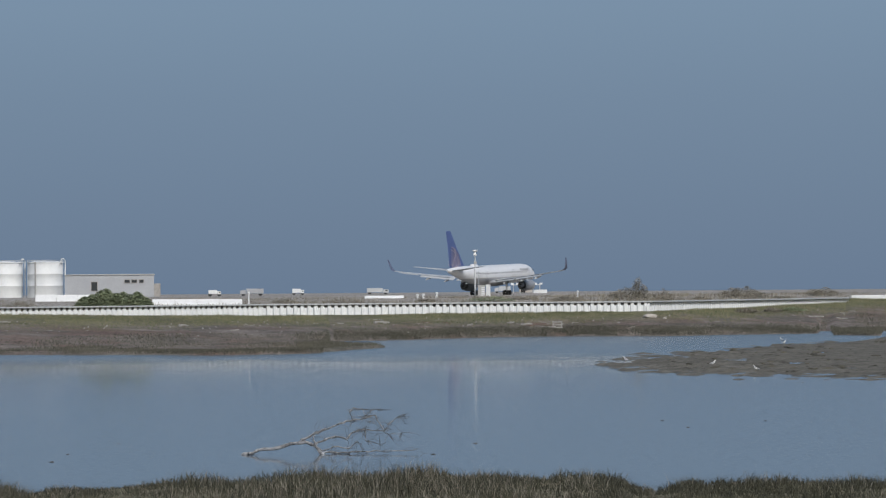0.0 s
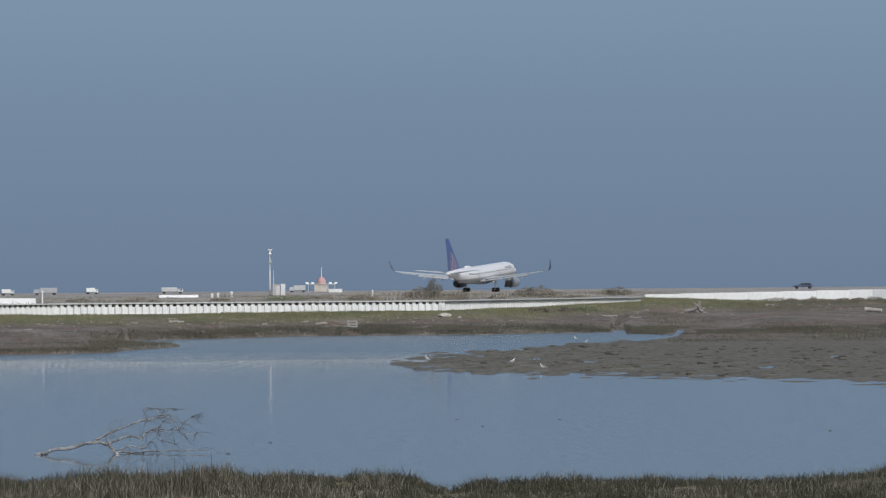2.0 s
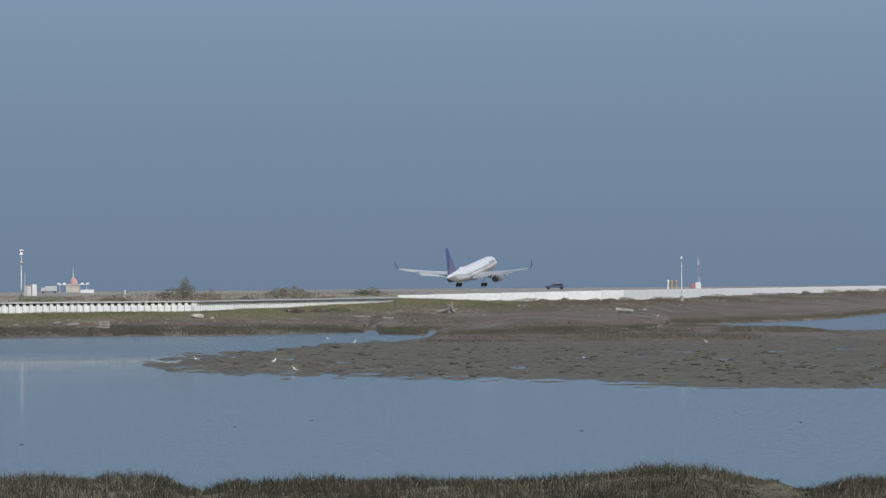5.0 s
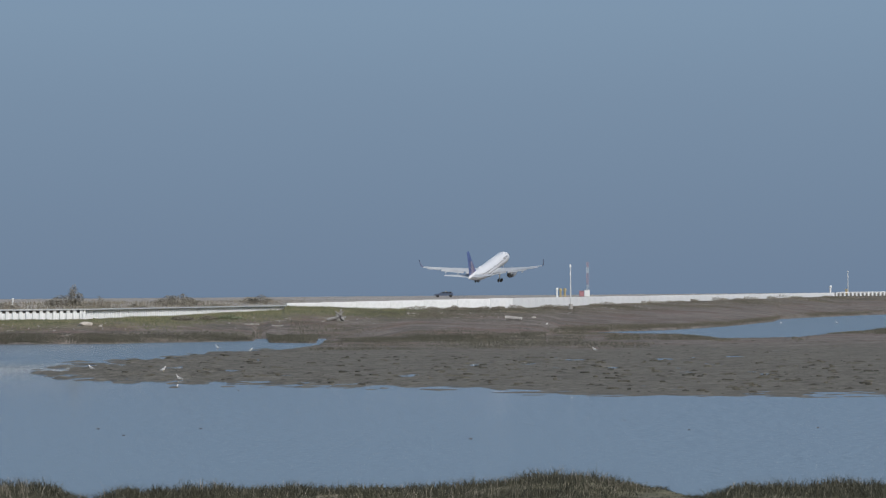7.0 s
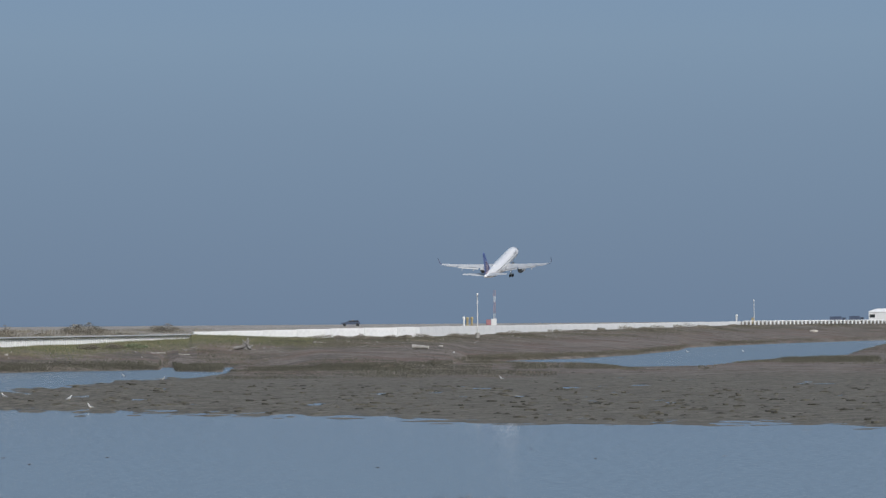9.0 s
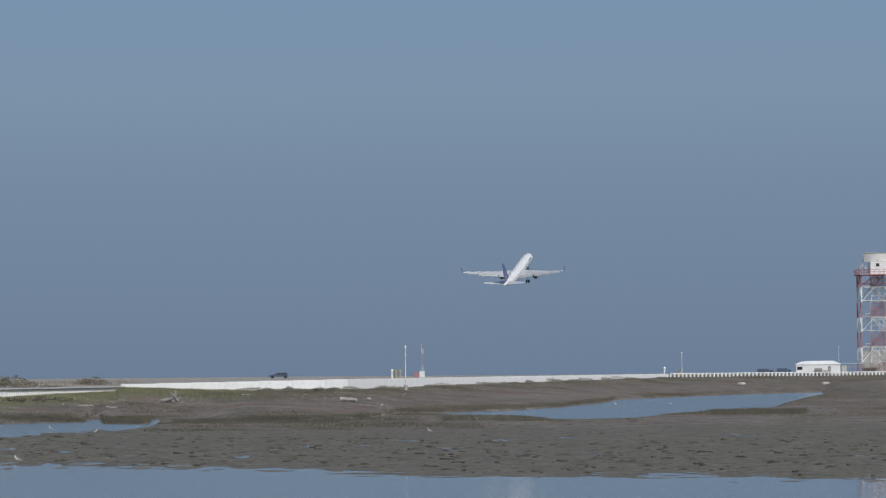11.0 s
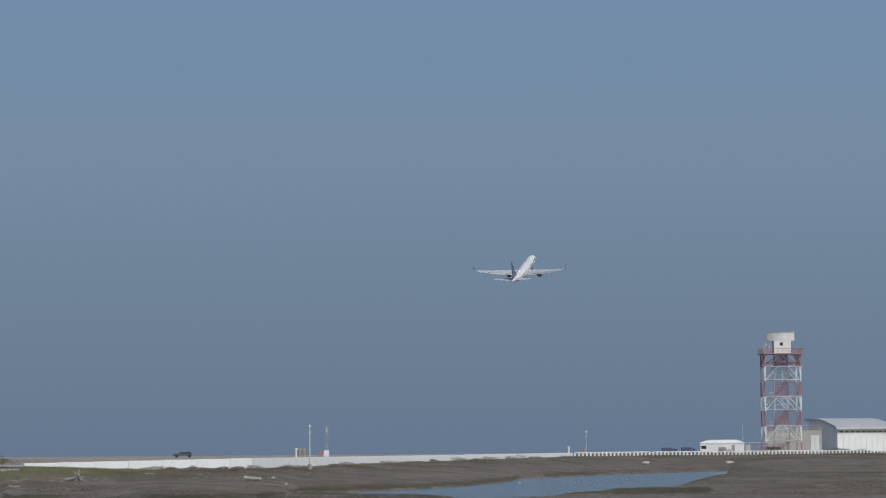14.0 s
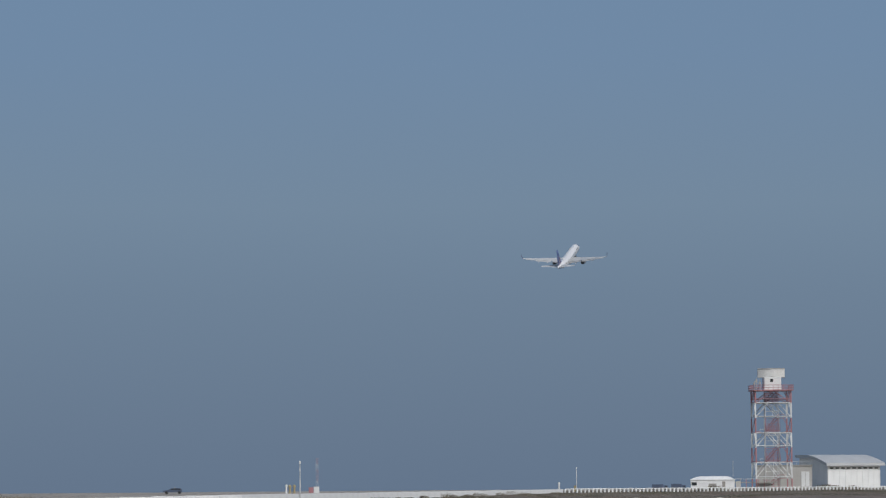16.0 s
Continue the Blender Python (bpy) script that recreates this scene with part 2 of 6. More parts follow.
def box(bm, cx, cy, cz, sx, sy, sz, m=None, bevel=0.0):
    """A box from its centre and full sizes, turned by m before it is set."""
    r = bmesh.ops.create_cube(bm, size=1.0)["verts"]
    for v in r:
        v.co = Vector((v.co.x * sx, v.co.y * sy, v.co.z * sz))
        if m is not None:
            v.co = m @ v.co
        v.co += Vector((cx, cy, cz))
    if bevel:
        edges = {e for v in r for e in v.link_edges}
        bmesh.ops.bevel(bm, geom=list(edges), offset=bevel, segments=1, affect="EDGES")
    return bm


def rings(bm, loops, close=True, caps=True):
    """Skin a list of rings of equal length."""
    vs = [[bm.verts.new(p) for p in loop] for loop in loops]
    n = len(vs[0])
    for a, b in zip(vs, vs[1:]):
        for i in range(n if close else n - 1):
            bm.faces.new((a[i], a[(i + 1) % n], b[(i + 1) % n], b[i]))
    if caps and close:
        bm.faces.new(vs[0][::-1])
        bm.faces.new(vs[-1])
    return bm


def tube(bm, pts, radii, n=6):
    """A round bar along points, each with its radius."""
    pts = [Vector(p) for p in pts]
    loops = []
    for i, p in enumerate(pts):
        d = (pts[min(i + 1, len(pts) - 1)] - pts[max(i - 1, 0)]).normalized()
        side = d.orthogonal().normalized() if abs(d.z) > 0.9 else Vector((0, 0, 1)).cross(d).normalized()
        up = d.cross(side)
        r = radii[i] if hasattr(radii, "__len__") else radii
        loops.append([p + r * (math.cos(k * math.tau / n) * side + math.sin(k * math.tau / n) * up) for k in range(n)])
    return rings(bm, loops)


def lathe(bm, profile, n=24, cx=0.0, cy=0.0):
    """A turned body about z from (radius, z) pairs."""
    return rings(bm, [[(cx + r * math.cos(k * math.tau / n), cy + r * math.sin(k * math.tau / n), z) for k in range(n)] for r, z in profile])


def finish(name, bm, material, smooth=False):
    bmesh.ops.recalc_face_normals(bm, faces=bm.faces)
    me = bpy.data.meshes.new(name)
    bm.to_mesh(me)
    bm.free()
    me.materials.append(material)
    if smooth:
        me.shade_smooth()
        me.set_sharp_from_angle(angle=radians(40))
    return me


def part(name, bm, material, parent, label="", smooth=False):
    """One mesh object under a thing or part."""
    ob = new(name, finish(name, bm, material, smooth))
    ob.parent = parent
    return tagged(ob, label)


def thing(name, m, label, category, group=""):
    """An Empty that carries a thing's parts."""
    ob = new(name)
    ob.matrix_world = m
    return tagged(ob, label, category, group)


def lone(name, bm, material, m, label, category, group="", smooth=False, kind=""):
    """A thing of one mesh."""
    ob = new(name, finish(name, bm, material, smooth))
    ob.matrix_world = m
    return tagged(ob, label, category, group, kind)


def raw(name, verts, faces, material):
    me = bpy.data.meshes.new(name)
    me.from_pydata(verts, [], faces)
    me.materials.append(material)
    return new(name, me)


# ---- the lie of the land: bearings in degrees, distances in metres ----
FAR_SHORE = ([-12, -6.88, -3.65, -2.51, -1.90, -1.75, -0.80, -0.57, 0.58, 1.9, 3.66, 5.41, 5.80, 5.85, 6.02, 6.07, 6.78, 6.84, 6.95, 7.2, 9.0, 10.3, 10.6, 11.5, 12.44, 13.23, 13.9, 14.03, 14.94, 16.2, 17.26, 18.4, 25],
             [352, 352, 342, 341, 348, 424, 430, 434, 446, 455, 450, 462, 464, 488, 490, 446, 440, 482, 482, 445, 440, 470, 519, 540, 562, 606, 682, 745, 812, 890, 950, 800, 740])
MUD_FAR = ([2.33, 2.84, 3.65, 4.53, 5.19, 6.07, 6.86, 6.99], [293, 311, 328, 349, 375, 385, 412, 478])
MUD_NEAR = ([2.33, 3.56, 5.14, 7.12, 9.93, 12.27, 13.88, 17.09, 25], [287, 260, 249, 236, 218, 210, 206, 198, 190])
POOL_NEAR = ([10.5, 11.0, 11.43, 12.44, 13.1, 14.33, 14.85, 15.64, 16.51, 17.26], [514, 509, 506, 486, 441, 449, 484, 522, 568, 830])
PILE_CORNERS = [(-9.3, 433), (-2.83, 475), (3.22, 480), (6.30, 560)]
PANEL_CORNERS = [(6.34, 562), (8.1, 577), (9.8, 592), (12.0, 750), (14.9, 1000), (21.0, 1120)]
WALL_TOP = ([-12, 6.30, 6.34, 8.1, 9.8, 12.0, 14.9, 25], [4.15, 4.15, 4.45, 4.71, 4.93, 4.9, 5.0, 5.0])
WALL_FOOT = ([-12, -6.88, -2.83, 3.22, 4.5, 5.3, 6.30, 6.34, 7.0, 7.8, 9.8, 12.0, 14.9, 25], [3.3, 3.25, 2.65, 2.85, 2.98, 3.2, 3.45, 4.0, 3.82, 3.35, 3.25, 3.45, 4.0, 4.25])
BANK_EDGE = ([-12, -6.9, -4.1, -1.47, 0.56, 1.7, 2.7, 2.95, 3.25, 3.7, 4.5, 8.2, 9.9, 11.6, 12.2, 12.8, 13.3, 15, 25],
             [105, 106, 108, 111, 111, 110, 109, 105, 102, 106, 107, 107, 108, 108, 107, 101.5, 106, 107, 107])
PUDDLES = [(12.34, 359), (12.2, 320), (13.02, 298), (10.56, 287), (8.74, 283), (9.26, 301), (9.68, 262), (11.41, 287), (13.97, 359), (12.97, 373),
           (8.2, 264), (10.85, 318), (6.3, 268), (5.4, 285), (4.6, 300), (5.9, 330), (14.7, 300), (16.2, 330)]
_pick = random.Random(77)
PUDDLES += [(_pick.uniform(8.0, 18.5), _pick.uniform(250, 345)) for _ in range(30)]
FIELD = 4.55     # level of the airfield


def cross_bearing(corners):
    """Distances at which a line of corners is met, bearing by bearing."""
    out_a, out_d = [], []
    for (a0, d0), (a1, d1) in zip(corners, corners[1:]):
        for u in np.linspace(0, 1, 25):
            x = d0 * math.sin(radians(a0)) * (1 - u) + d1 * math.sin(radians(a1)) * u
            y = d0 * math.cos(radians(a0)) * (1 - u) + d1 * math.cos(radians(a1)) * u
            out_a.append(math.degrees(math.atan2(x, y)))
            out_d.append(math.hypot(x, y))
    return out_a, out_d


_pile, _panel = cross_bearing(PILE_CORNERS), cross_bearing(PANEL_CORNERS)
WALL = (_pile[0] + _panel[0], _pile[1] + _panel[1])


def smooth(x):
    x = np.clip(x, 0, 1)
    return x * x * (3 - 2 * x)


def noise_grid(x, y, scale, seed=0.0):
    return np.array([noise.fractal((a * scale + seed, b * scale, seed), 0.9, 2.1, 4) for a, b in zip(x.ravel(), y.ravel())]).reshape(x.shape)


def relief(a, d, wild, small):
    """Height of the ground, and its cover, from bearing, distance and two noises."""
    far, wall = np.interp(a, *FAR_SHORE), np.interp(a, *WALL)
    top, foot = np.interp(a, *WALL_TOP), np.interp(a, *WALL_FOOT)
    far_w = far + wild * 4.0
    # marsh shelf beyond the far waterline, then the slope up to the wall
    width = np.minimum(wall - far, 75.0 + 150.0 * smooth((a - 7.0) / 3.0))
    climb = np.clip((d - (wall - width)) / width, 0, 1)
    shelf = -0.45 + 0.75 * smooth((d - far_w + 2.0) / 4.0)
    land = shelf + (foot - 0.3) * climb ** 0.85 + small * np.where(d > 480, 0.02, 0.07) * (d > far_w)
    # tidal mud
    mud_on = smooth((a - 2.2) / 0.5)
    near_edge = np.interp(a, *MUD_NEAR)
    mud_far = np.where(a < 6.99, np.interp(a, *MUD_FAR), far)
    inside = np.minimum(d - near_edge, mud_far - d)
    thick = np.clip(inside / 18.0, -0.9, 1.0)
    rough = 0.052 + 0.080 * np.clip(1 - inside / 60.0, 0, 1) * smooth((10.0 - a) / 3) + 0.10 * smooth((6.5 - a) / 2)
    mud = np.where(mud_on > 0, -0.030 + 0.11 * thick + 0.075 * wild + rough * small, -1.0)
    mud = np.where(inside < -18, -1.0, mud) + (mud_on - 1) * 0.2
    marsh = smooth((a - 6.4) / 1.0) * smooth((d - 360 - 25 * wild) / 60.0) * smooth((far - d + 10) / 20)
    mud = mud + 0.16 * marsh
    pool_near = np.interp(a, *POOL_NEAR, left=9999, right=9999)
    pool = np.clip(np.minimum(d - pool_near + wild * 8 + small * 3 + 4, far_w - d + 1 + small * 4) / 4.0, 0, 1)
    mud = mud - 0.7 * pool
    for k, (pb, pd) in enumerate(PUDDLES):
        size = 1.0 if k < 18 else 0.55
        mud = mud - 0.25 * np.exp(-((a - pb + 0.07 * small) / (0.08 + 0.05 * (k % 3)) / size) ** 2 - ((d - pd + 5 * small) / (2.0 + 0.6 * (k % 4)) / size) ** 2)
    mud = np.where((a < 6.99) & (d > mud_far + 20), -1.0, mud)
    low = np.where(d < far_w + 2, np.maximum(mud, -0.45), -9)
    z = np.maximum(low, np.where(d > far_w - 2, land, -0.45))
    # the low spit with a little water behind it
    fore = np.interp(a, [-2.3, -1.63, -0.84], [343, 356, 378]) + wild * 3
    rear = np.interp(a, [-2.3, -1.7, -0.84], [440, 402, 380]) + wild * 3
    spit = np.where((a > -2.3) & (a < -0.80), np.clip(np.minimum(d - fore, rear - d) / 4.0, 0, 1), 0)
    z = np.maximum(z, np.where(spit > 0, -0.45 + 0.75 * spit, -9))
    # airfield behind the wall
    rise = smooth((d - wall - 1.5) / 14.0)
    flat = np.minimum(FIELD, top - 0.1) + (FIELD - np.minimum(FIELD, top - 0.1)) * smooth((d - wall - 15) / 60.0)
    z = np.where(d > wall, z * (1 - rise) + (flat + small * 0.05) * rise, z)
    # the open bay begins again behind the airfield
    z = np.where(d > 1400, FIELD - (FIELD + 0.6) * smooth((d - 1400) / 60.0), z)
    # the near bank and the levee below the eye
    edge = np.interp(a, *BANK_EDGE) + wild * 1.0
    bank = -0.45 + 0.75 * smooth((edge + 1.0 - d) / 2.5) + 4.0 * smooth((82 - d) / 60.0) + small * 0.06
    mound = 0.35 * np.exp(-((a - 10.6) / 0.9) ** 2 - ((d - 104.5) / 2.5) ** 2)
    z = np.where(d < edge + 3, np.maximum(bank + mound * (d < edge + 2), -0.45), z)
    red = np.where((d > far_w - 3) | (d < edge + 2), 1.0, marsh)
    green = np.clip(climb * 2.2 - 1.0 + wild * 0.5, 0, 1) * np.where(a < 8.5, 1.0, 0.25) * (d > far)
    blue = smooth((d - wall - 6) / 20.0)
    return z, np.stack([red, np.maximum(green, (d < edge + 2) * 0.7), blue, np.ones_like(z)], -1)


def build_ground():
    fine_a = np.concatenate([np.arange(-9.5, 9.6, 0.075), np.arange(9.6, 15.2, 0.035), np.arange(15.2, 21.5, 0.075)])
    bearings = np.concatenate([np.arange(-180, -10, 6.0), fine_a, np.arange(24, 180, 6.0)])
    dists = np.concatenate([[0.001, 10, 20, 30, 40, 50, 60, 70, 78, 86, 92], np.arange(95, 113, 0.5), np.arange(113, 190, 7.0),
                            np.geomspace(190, 520, 380), np.geomspace(522, 1110, 170), np.concatenate([np.arange(1120, 1480, 20.0), np.geomspace(1500, 4850, 14)])])
    a, d = np.meshgrid(bearings, dists, indexing="ij")
    x, y = d * np.sin(np.radians(a)), d * np.cos(np.radians(a))
    wild, small = noise_grid(x, y * 0.45, 0.09, 3.0), noise_grid(x, y * 0.7, 0.45, 9.0)
    z, cover = relief(np.clip(a, -12, 25), d, wild, small)
    na, nd = a.shape
    verts = np.stack([x, y, z], -1).reshape(-1, 3)
    i = np.arange(na * nd).reshape(na, nd)
    j = np.roll(i, -1, axis=0)
    quads = np.stack([i[:, :-1], i[:, 1:], j[:, 1:], j[:, :-1]], -1).reshape(-1, 4)
    me = bpy.data.meshes.new("ground")
    me.from_pydata(verts.tolist(), [], quads.tolist())
    layer = me.color_attributes.new("cover", "FLOAT_COLOR", "POINT")
    layer.data.foreach_set("color", cover.reshape(-1).astype(np.float32))
    me.materials.append(ground_material())
    me.shade_smooth()
    tagged(new("ground", me), "tidal mud, brown marsh and flat airfield ground", "ground", kind="structure")


def height(bearing, dist):
    p = at(bearing, dist)
    w = noise_grid(np.array([p.x]), np.array([p.y * 0.45]), 0.09, 3.0)
    s = noise_grid(np.array([p.x]), np.array([p.y * 0.7]), 0.45, 9.0)
    return float(relief(np.array([float(bearing)]), np.array([float(dist)]), w, s)[0][0])


def build_water_and_backdrop():
    bm = bmesh.new()
    loop = [[(r * math.sin(k * math.tau / 48), r * math.cos(k * math.tau / 48), 0) for k in range(48)] for r in (60, 700, 1500, 4690)]
    rings(bm, loop, caps=False)
    tagged(new("water", finish("water", bm, water_material())), "calm blue-grey bay water with faint ripples", "water", kind="structure")
    bm = bmesh.new()
    loop = [[(4700 * math.sin(radians(g)), 4700 * math.cos(radians(g)), z) for g in range(-75, 81, 5)] for z in (-30, 300, 800, 1500, 2900)]
    rings(bm, loop, close=False)
    tagged(new("backdrop", finish("backdrop", bm, backdrop_material())), "hazy blue-grey sky over the far bay", "sky", kind="structure")


build_ground()
build_water_and_backdrop()


# ---- sea walls ----
def polyline(curve_a, curve_d, a0, a1, n=60):
    return [at(a, float(np.interp(a, curve_a, curve_d))) for a in np.linspace(a0, a1, n)]


def along(points, step):
    """Places and headings at even steps along a line of points."""
    out, left = [], 0.0
    for p, q in zip(points, points[1:]):
        v = q - p
        n = v.length
        while left < n:
            out.append((p + v * (left / n), math.atan2(v.y, v.x)))
            left += step
        left -= n
    return out


def sheet_pile_wall():
    wall = tagged(new("sheet_pile_wall"), "white-painted sheet pile sea wall with grey concrete cap", "sea wall", kind="structure")
    corners = [at(*c) for c in PILE_CORNERS]
    foot, crown, pitch = 1.6, 4.0, 0.88
    # one pile: a hat profile, proud in its middle, its flanges cut lower at the head
    prof = [(-0.44, 0.20), (-0.33, 0.20), (-0.21, 0.0), (0.17, 0.0), (0.25, 0.20), (0.44, 0.20), (0.44, 0.25), (-0.44, 0.25)]
    bm = bmesh.new()
    rings(bm, [[(x, y, foot) for x, y in prof], [(x, y, crown - (0.36 if y > 0.1 else 0.0)) for x, y in prof]])
    mesh = finish("sheet_pile", bm, WHITE_WALL)
    for p, q in zip(corners, corners[1:]):
        h = math.atan2(q.y - p.y, q.x - p.x)
        for place, _ in along([p, q], pitch):
            ob = new("sheet_pile", mesh)
            ob.matrix_world = pose(place.x, place.y, 0, 0, 0, math.degrees(h))
            ob.parent = wall
        mid, n = (p + q) / 2, (q - p).length
        # Added sheet: hides the sunlit ground behind, so the notches stay dark.
        bm = bmesh.new()
        box(bm, 0, 1.0, (foot + crown) / 2, n, 0.16, crown - foot)
        back = part("shade_backing", bm, CONCRETE, wall, "added concrete sheet that keeps the notches between piles dark")
        back.matrix_world = pose(mid.x, mid.y, 0, 0, 0, math.degrees(h))
        # The cap reaches back far enough to shade the added sheet.
        bm = bmesh.new()
        box(bm, 0, 0.40, 0, n + 0.3, 1.30, 0.17, bevel=0.02)
        cap = part("wall_cap", bm, PALE_METAL, wall, "grey concrete coping")
        cap.matrix_world = pose(mid.x - 0.10 * math.sin(h) * -1, mid.y + 0.10 * math.cos(h), crown + 0.08, 0, 0, math.degrees(h))


def concrete_wall():
    wall = tagged(new("concrete_sea_wall"), "long plain white-painted concrete sea wall", "sea wall", kind="structure")
    run = polyline(*WALL, 6.34, 14.9, 70)
    stations = along(run, 7.0)
    for (p, h), (q, _) in zip(stations, stations[1:]):
        v = q - p
        n, mid = v.length, (p + q) / 2
        b = math.degrees(math.atan2(mid.x, mid.y))
        top = float(np.interp(b, *WALL_TOP)) + random.uniform(-0.02, 0.02)
        bm = bmesh.new()
        box(bm, 0, 0, (top - 2.6) / 2, n - 0.03, 0.35, top - 2.6, bevel=0.03)
        ob = part("wall_panel", bm, WHITE_WALL, wall)
        ob.matrix_world = pose(mid.x, mid.y, 2.6, 0, 0, math.degrees(math.atan2(v.y, v.x)))


def white_guard_rail():
    rail = tagged(new("guard_rail"), "white guard rail on short posts along the airfield edge", "guard rail", kind="structure")
    run = polyline(*WALL, 14.9, 21.0, 40)
    bm = bmesh.new()
    box(bm, 0, 0, 0.45, 0.5, 0.3, 0.9, bevel=0.04)
    mesh = finish("post", bm, WHITE_WALL)
    for place, h in along(run, 1.5):
        ob = new("post", mesh)
        ob.matrix_world = pose(place.x, place.y, 4.05, 0, 0, math.degrees(h))
        ob.parent = rail
    for p, q in zip(run[::4], run[4::4]):
        v, mid = q - p, (p + q) / 2
        bm = bmesh.new()
        box(bm, 0, 0, 0, v.length, 0.34, 0.22, bevel=0.04)
        ob = part("beam", bm, WHITE_WALL, rail)
        ob.matrix_world = pose(mid.x, mid.y, 5.05, 0, 0, math.degrees(math.atan2(v.y, v.x)))


sheet_pile_wall()
concrete_wall()
white_guard_rail()


# ---- the airliner: y ahead, x to its right, on its main wheels at the origin ----
def aft(s):
    return 23.9 - s


def surface(bm, sections):
    """A wing-like body from sections (x, z, s of leading edge, chord, thickness), or upright with x and z swapped by the caller."""
    loops = []
    for x, z, s, c, t in sections:
        loop = []
        for k in range(12):
            u = k / 12 * math.tau
            f = (1 - math.cos(u)) / 2
            h = math.sin(u) * t * (1.25 - f) * 0.7
            loop.append((x, aft(s + f * c), z + h))
        loops.append(loop)
    return rings(bm, loops)


FUSELAGE = [(0.02, 0.06, 3.62), (0.35, 0.55, 3.66), (1.0, 0.92, 3.76), (2.0, 1.27, 3.92), (3.2, 1.56, 4.08), (4.8, 1.78, 4.20), (7.0, 1.90, 4.28),
            (12, 1.90, 4.28), (20, 1.90, 4.28), (28, 1.90, 4.28), (32, 1.88, 4.31), (35.5, 1.70, 4.52), (38.5, 1.45, 4.80), (41.5, 1.12, 5.10),
            (44.5, 0.72, 5.38), (46.3, 0.42, 5.52), (47.1, 0.20, 5.58)]


def livery():
    """Haze-dulled white upper paint, grey belly and a thin gold line between, split by height."""
    m = PLANE_WHITE.copy()
    m.name = "airliner_livery"
    nt = m.node_tree
    b = nt.nodes["Principled BSDF"]
    base = b.inputs["Base Color"].links[0].from_socket
    tc = nt.nodes["Texture Coordinate"]
    sep = nt.nodes.new("ShaderNodeSeparateXYZ")
    nt.links.new(tc.outputs["Object"], sep.inputs["Vector"])
    last = base
    for level, colour in ((3.72, (0.42, 0.40, 0.37, 1)), (3.66, (0.36, 0.375, 0.40, 1))):
        step = nt.nodes.new("ShaderNodeMath")
        step.operation = "LESS_THAN"
        step.inputs[1].default_value = level
        nt.links.new(sep.outputs["Z"], step.inputs[0])
        x = nt.nodes.new("ShaderNodeMix")
        x.data_type = "RGBA"
        x.inputs["B"].default_value = colour
        nt.links.new(step.outputs[0], x.inputs["Factor"])
        nt.links.new(last, x.inputs["A"])
        last = x.outputs["Result"]
    nt.links.new(last, b.inputs["Base Color"])
    return m


def main_gear(side, plane):
    hinge = Vector((side * 3.4, 0, 3.1))
    bm = bmesh.new()
    tube(bm, [(0, 0, 0.1), (side * 0.26, 0, -2.5)], 0.16, 8)
    tube(bm, [(0, 1.2, -0.1), (side * 0.2, 0.05, -1.7)], 0.08, 6)
    tube(bm, [(side * 0.26, 0.75, -2.58), (side * 0.26, -0.75, -2.58)], 0.12, 6)
    leg = part("main_gear", bm, ALUMINIUM, plane, "twin-axle main landing gear leg")
    leg.matrix_basis = pose(*hinge)
    for dy in (0.62, -0.62):
        for dx in (-0.42, 0.42):
            bm = bmesh.new()
            lathe(bm, [(0.25, -0.17), (0.44, -0.19), (0.51, -0.12), (0.51, 0.12), (0.44, 0.19), (0.25, 0.17)], 16)
            bmesh.ops.rotate(bm, verts=bm.verts, cent=(0, 0, 0), matrix=Matrix.Rotation(math.pi / 2, 3, "Y"))
            w = part("wheel", bm, DARK, leg, smooth=True)
            w.matrix_basis = pose(side * 0.26 + dx, dy, -2.58)
    return leg


WINGS = []


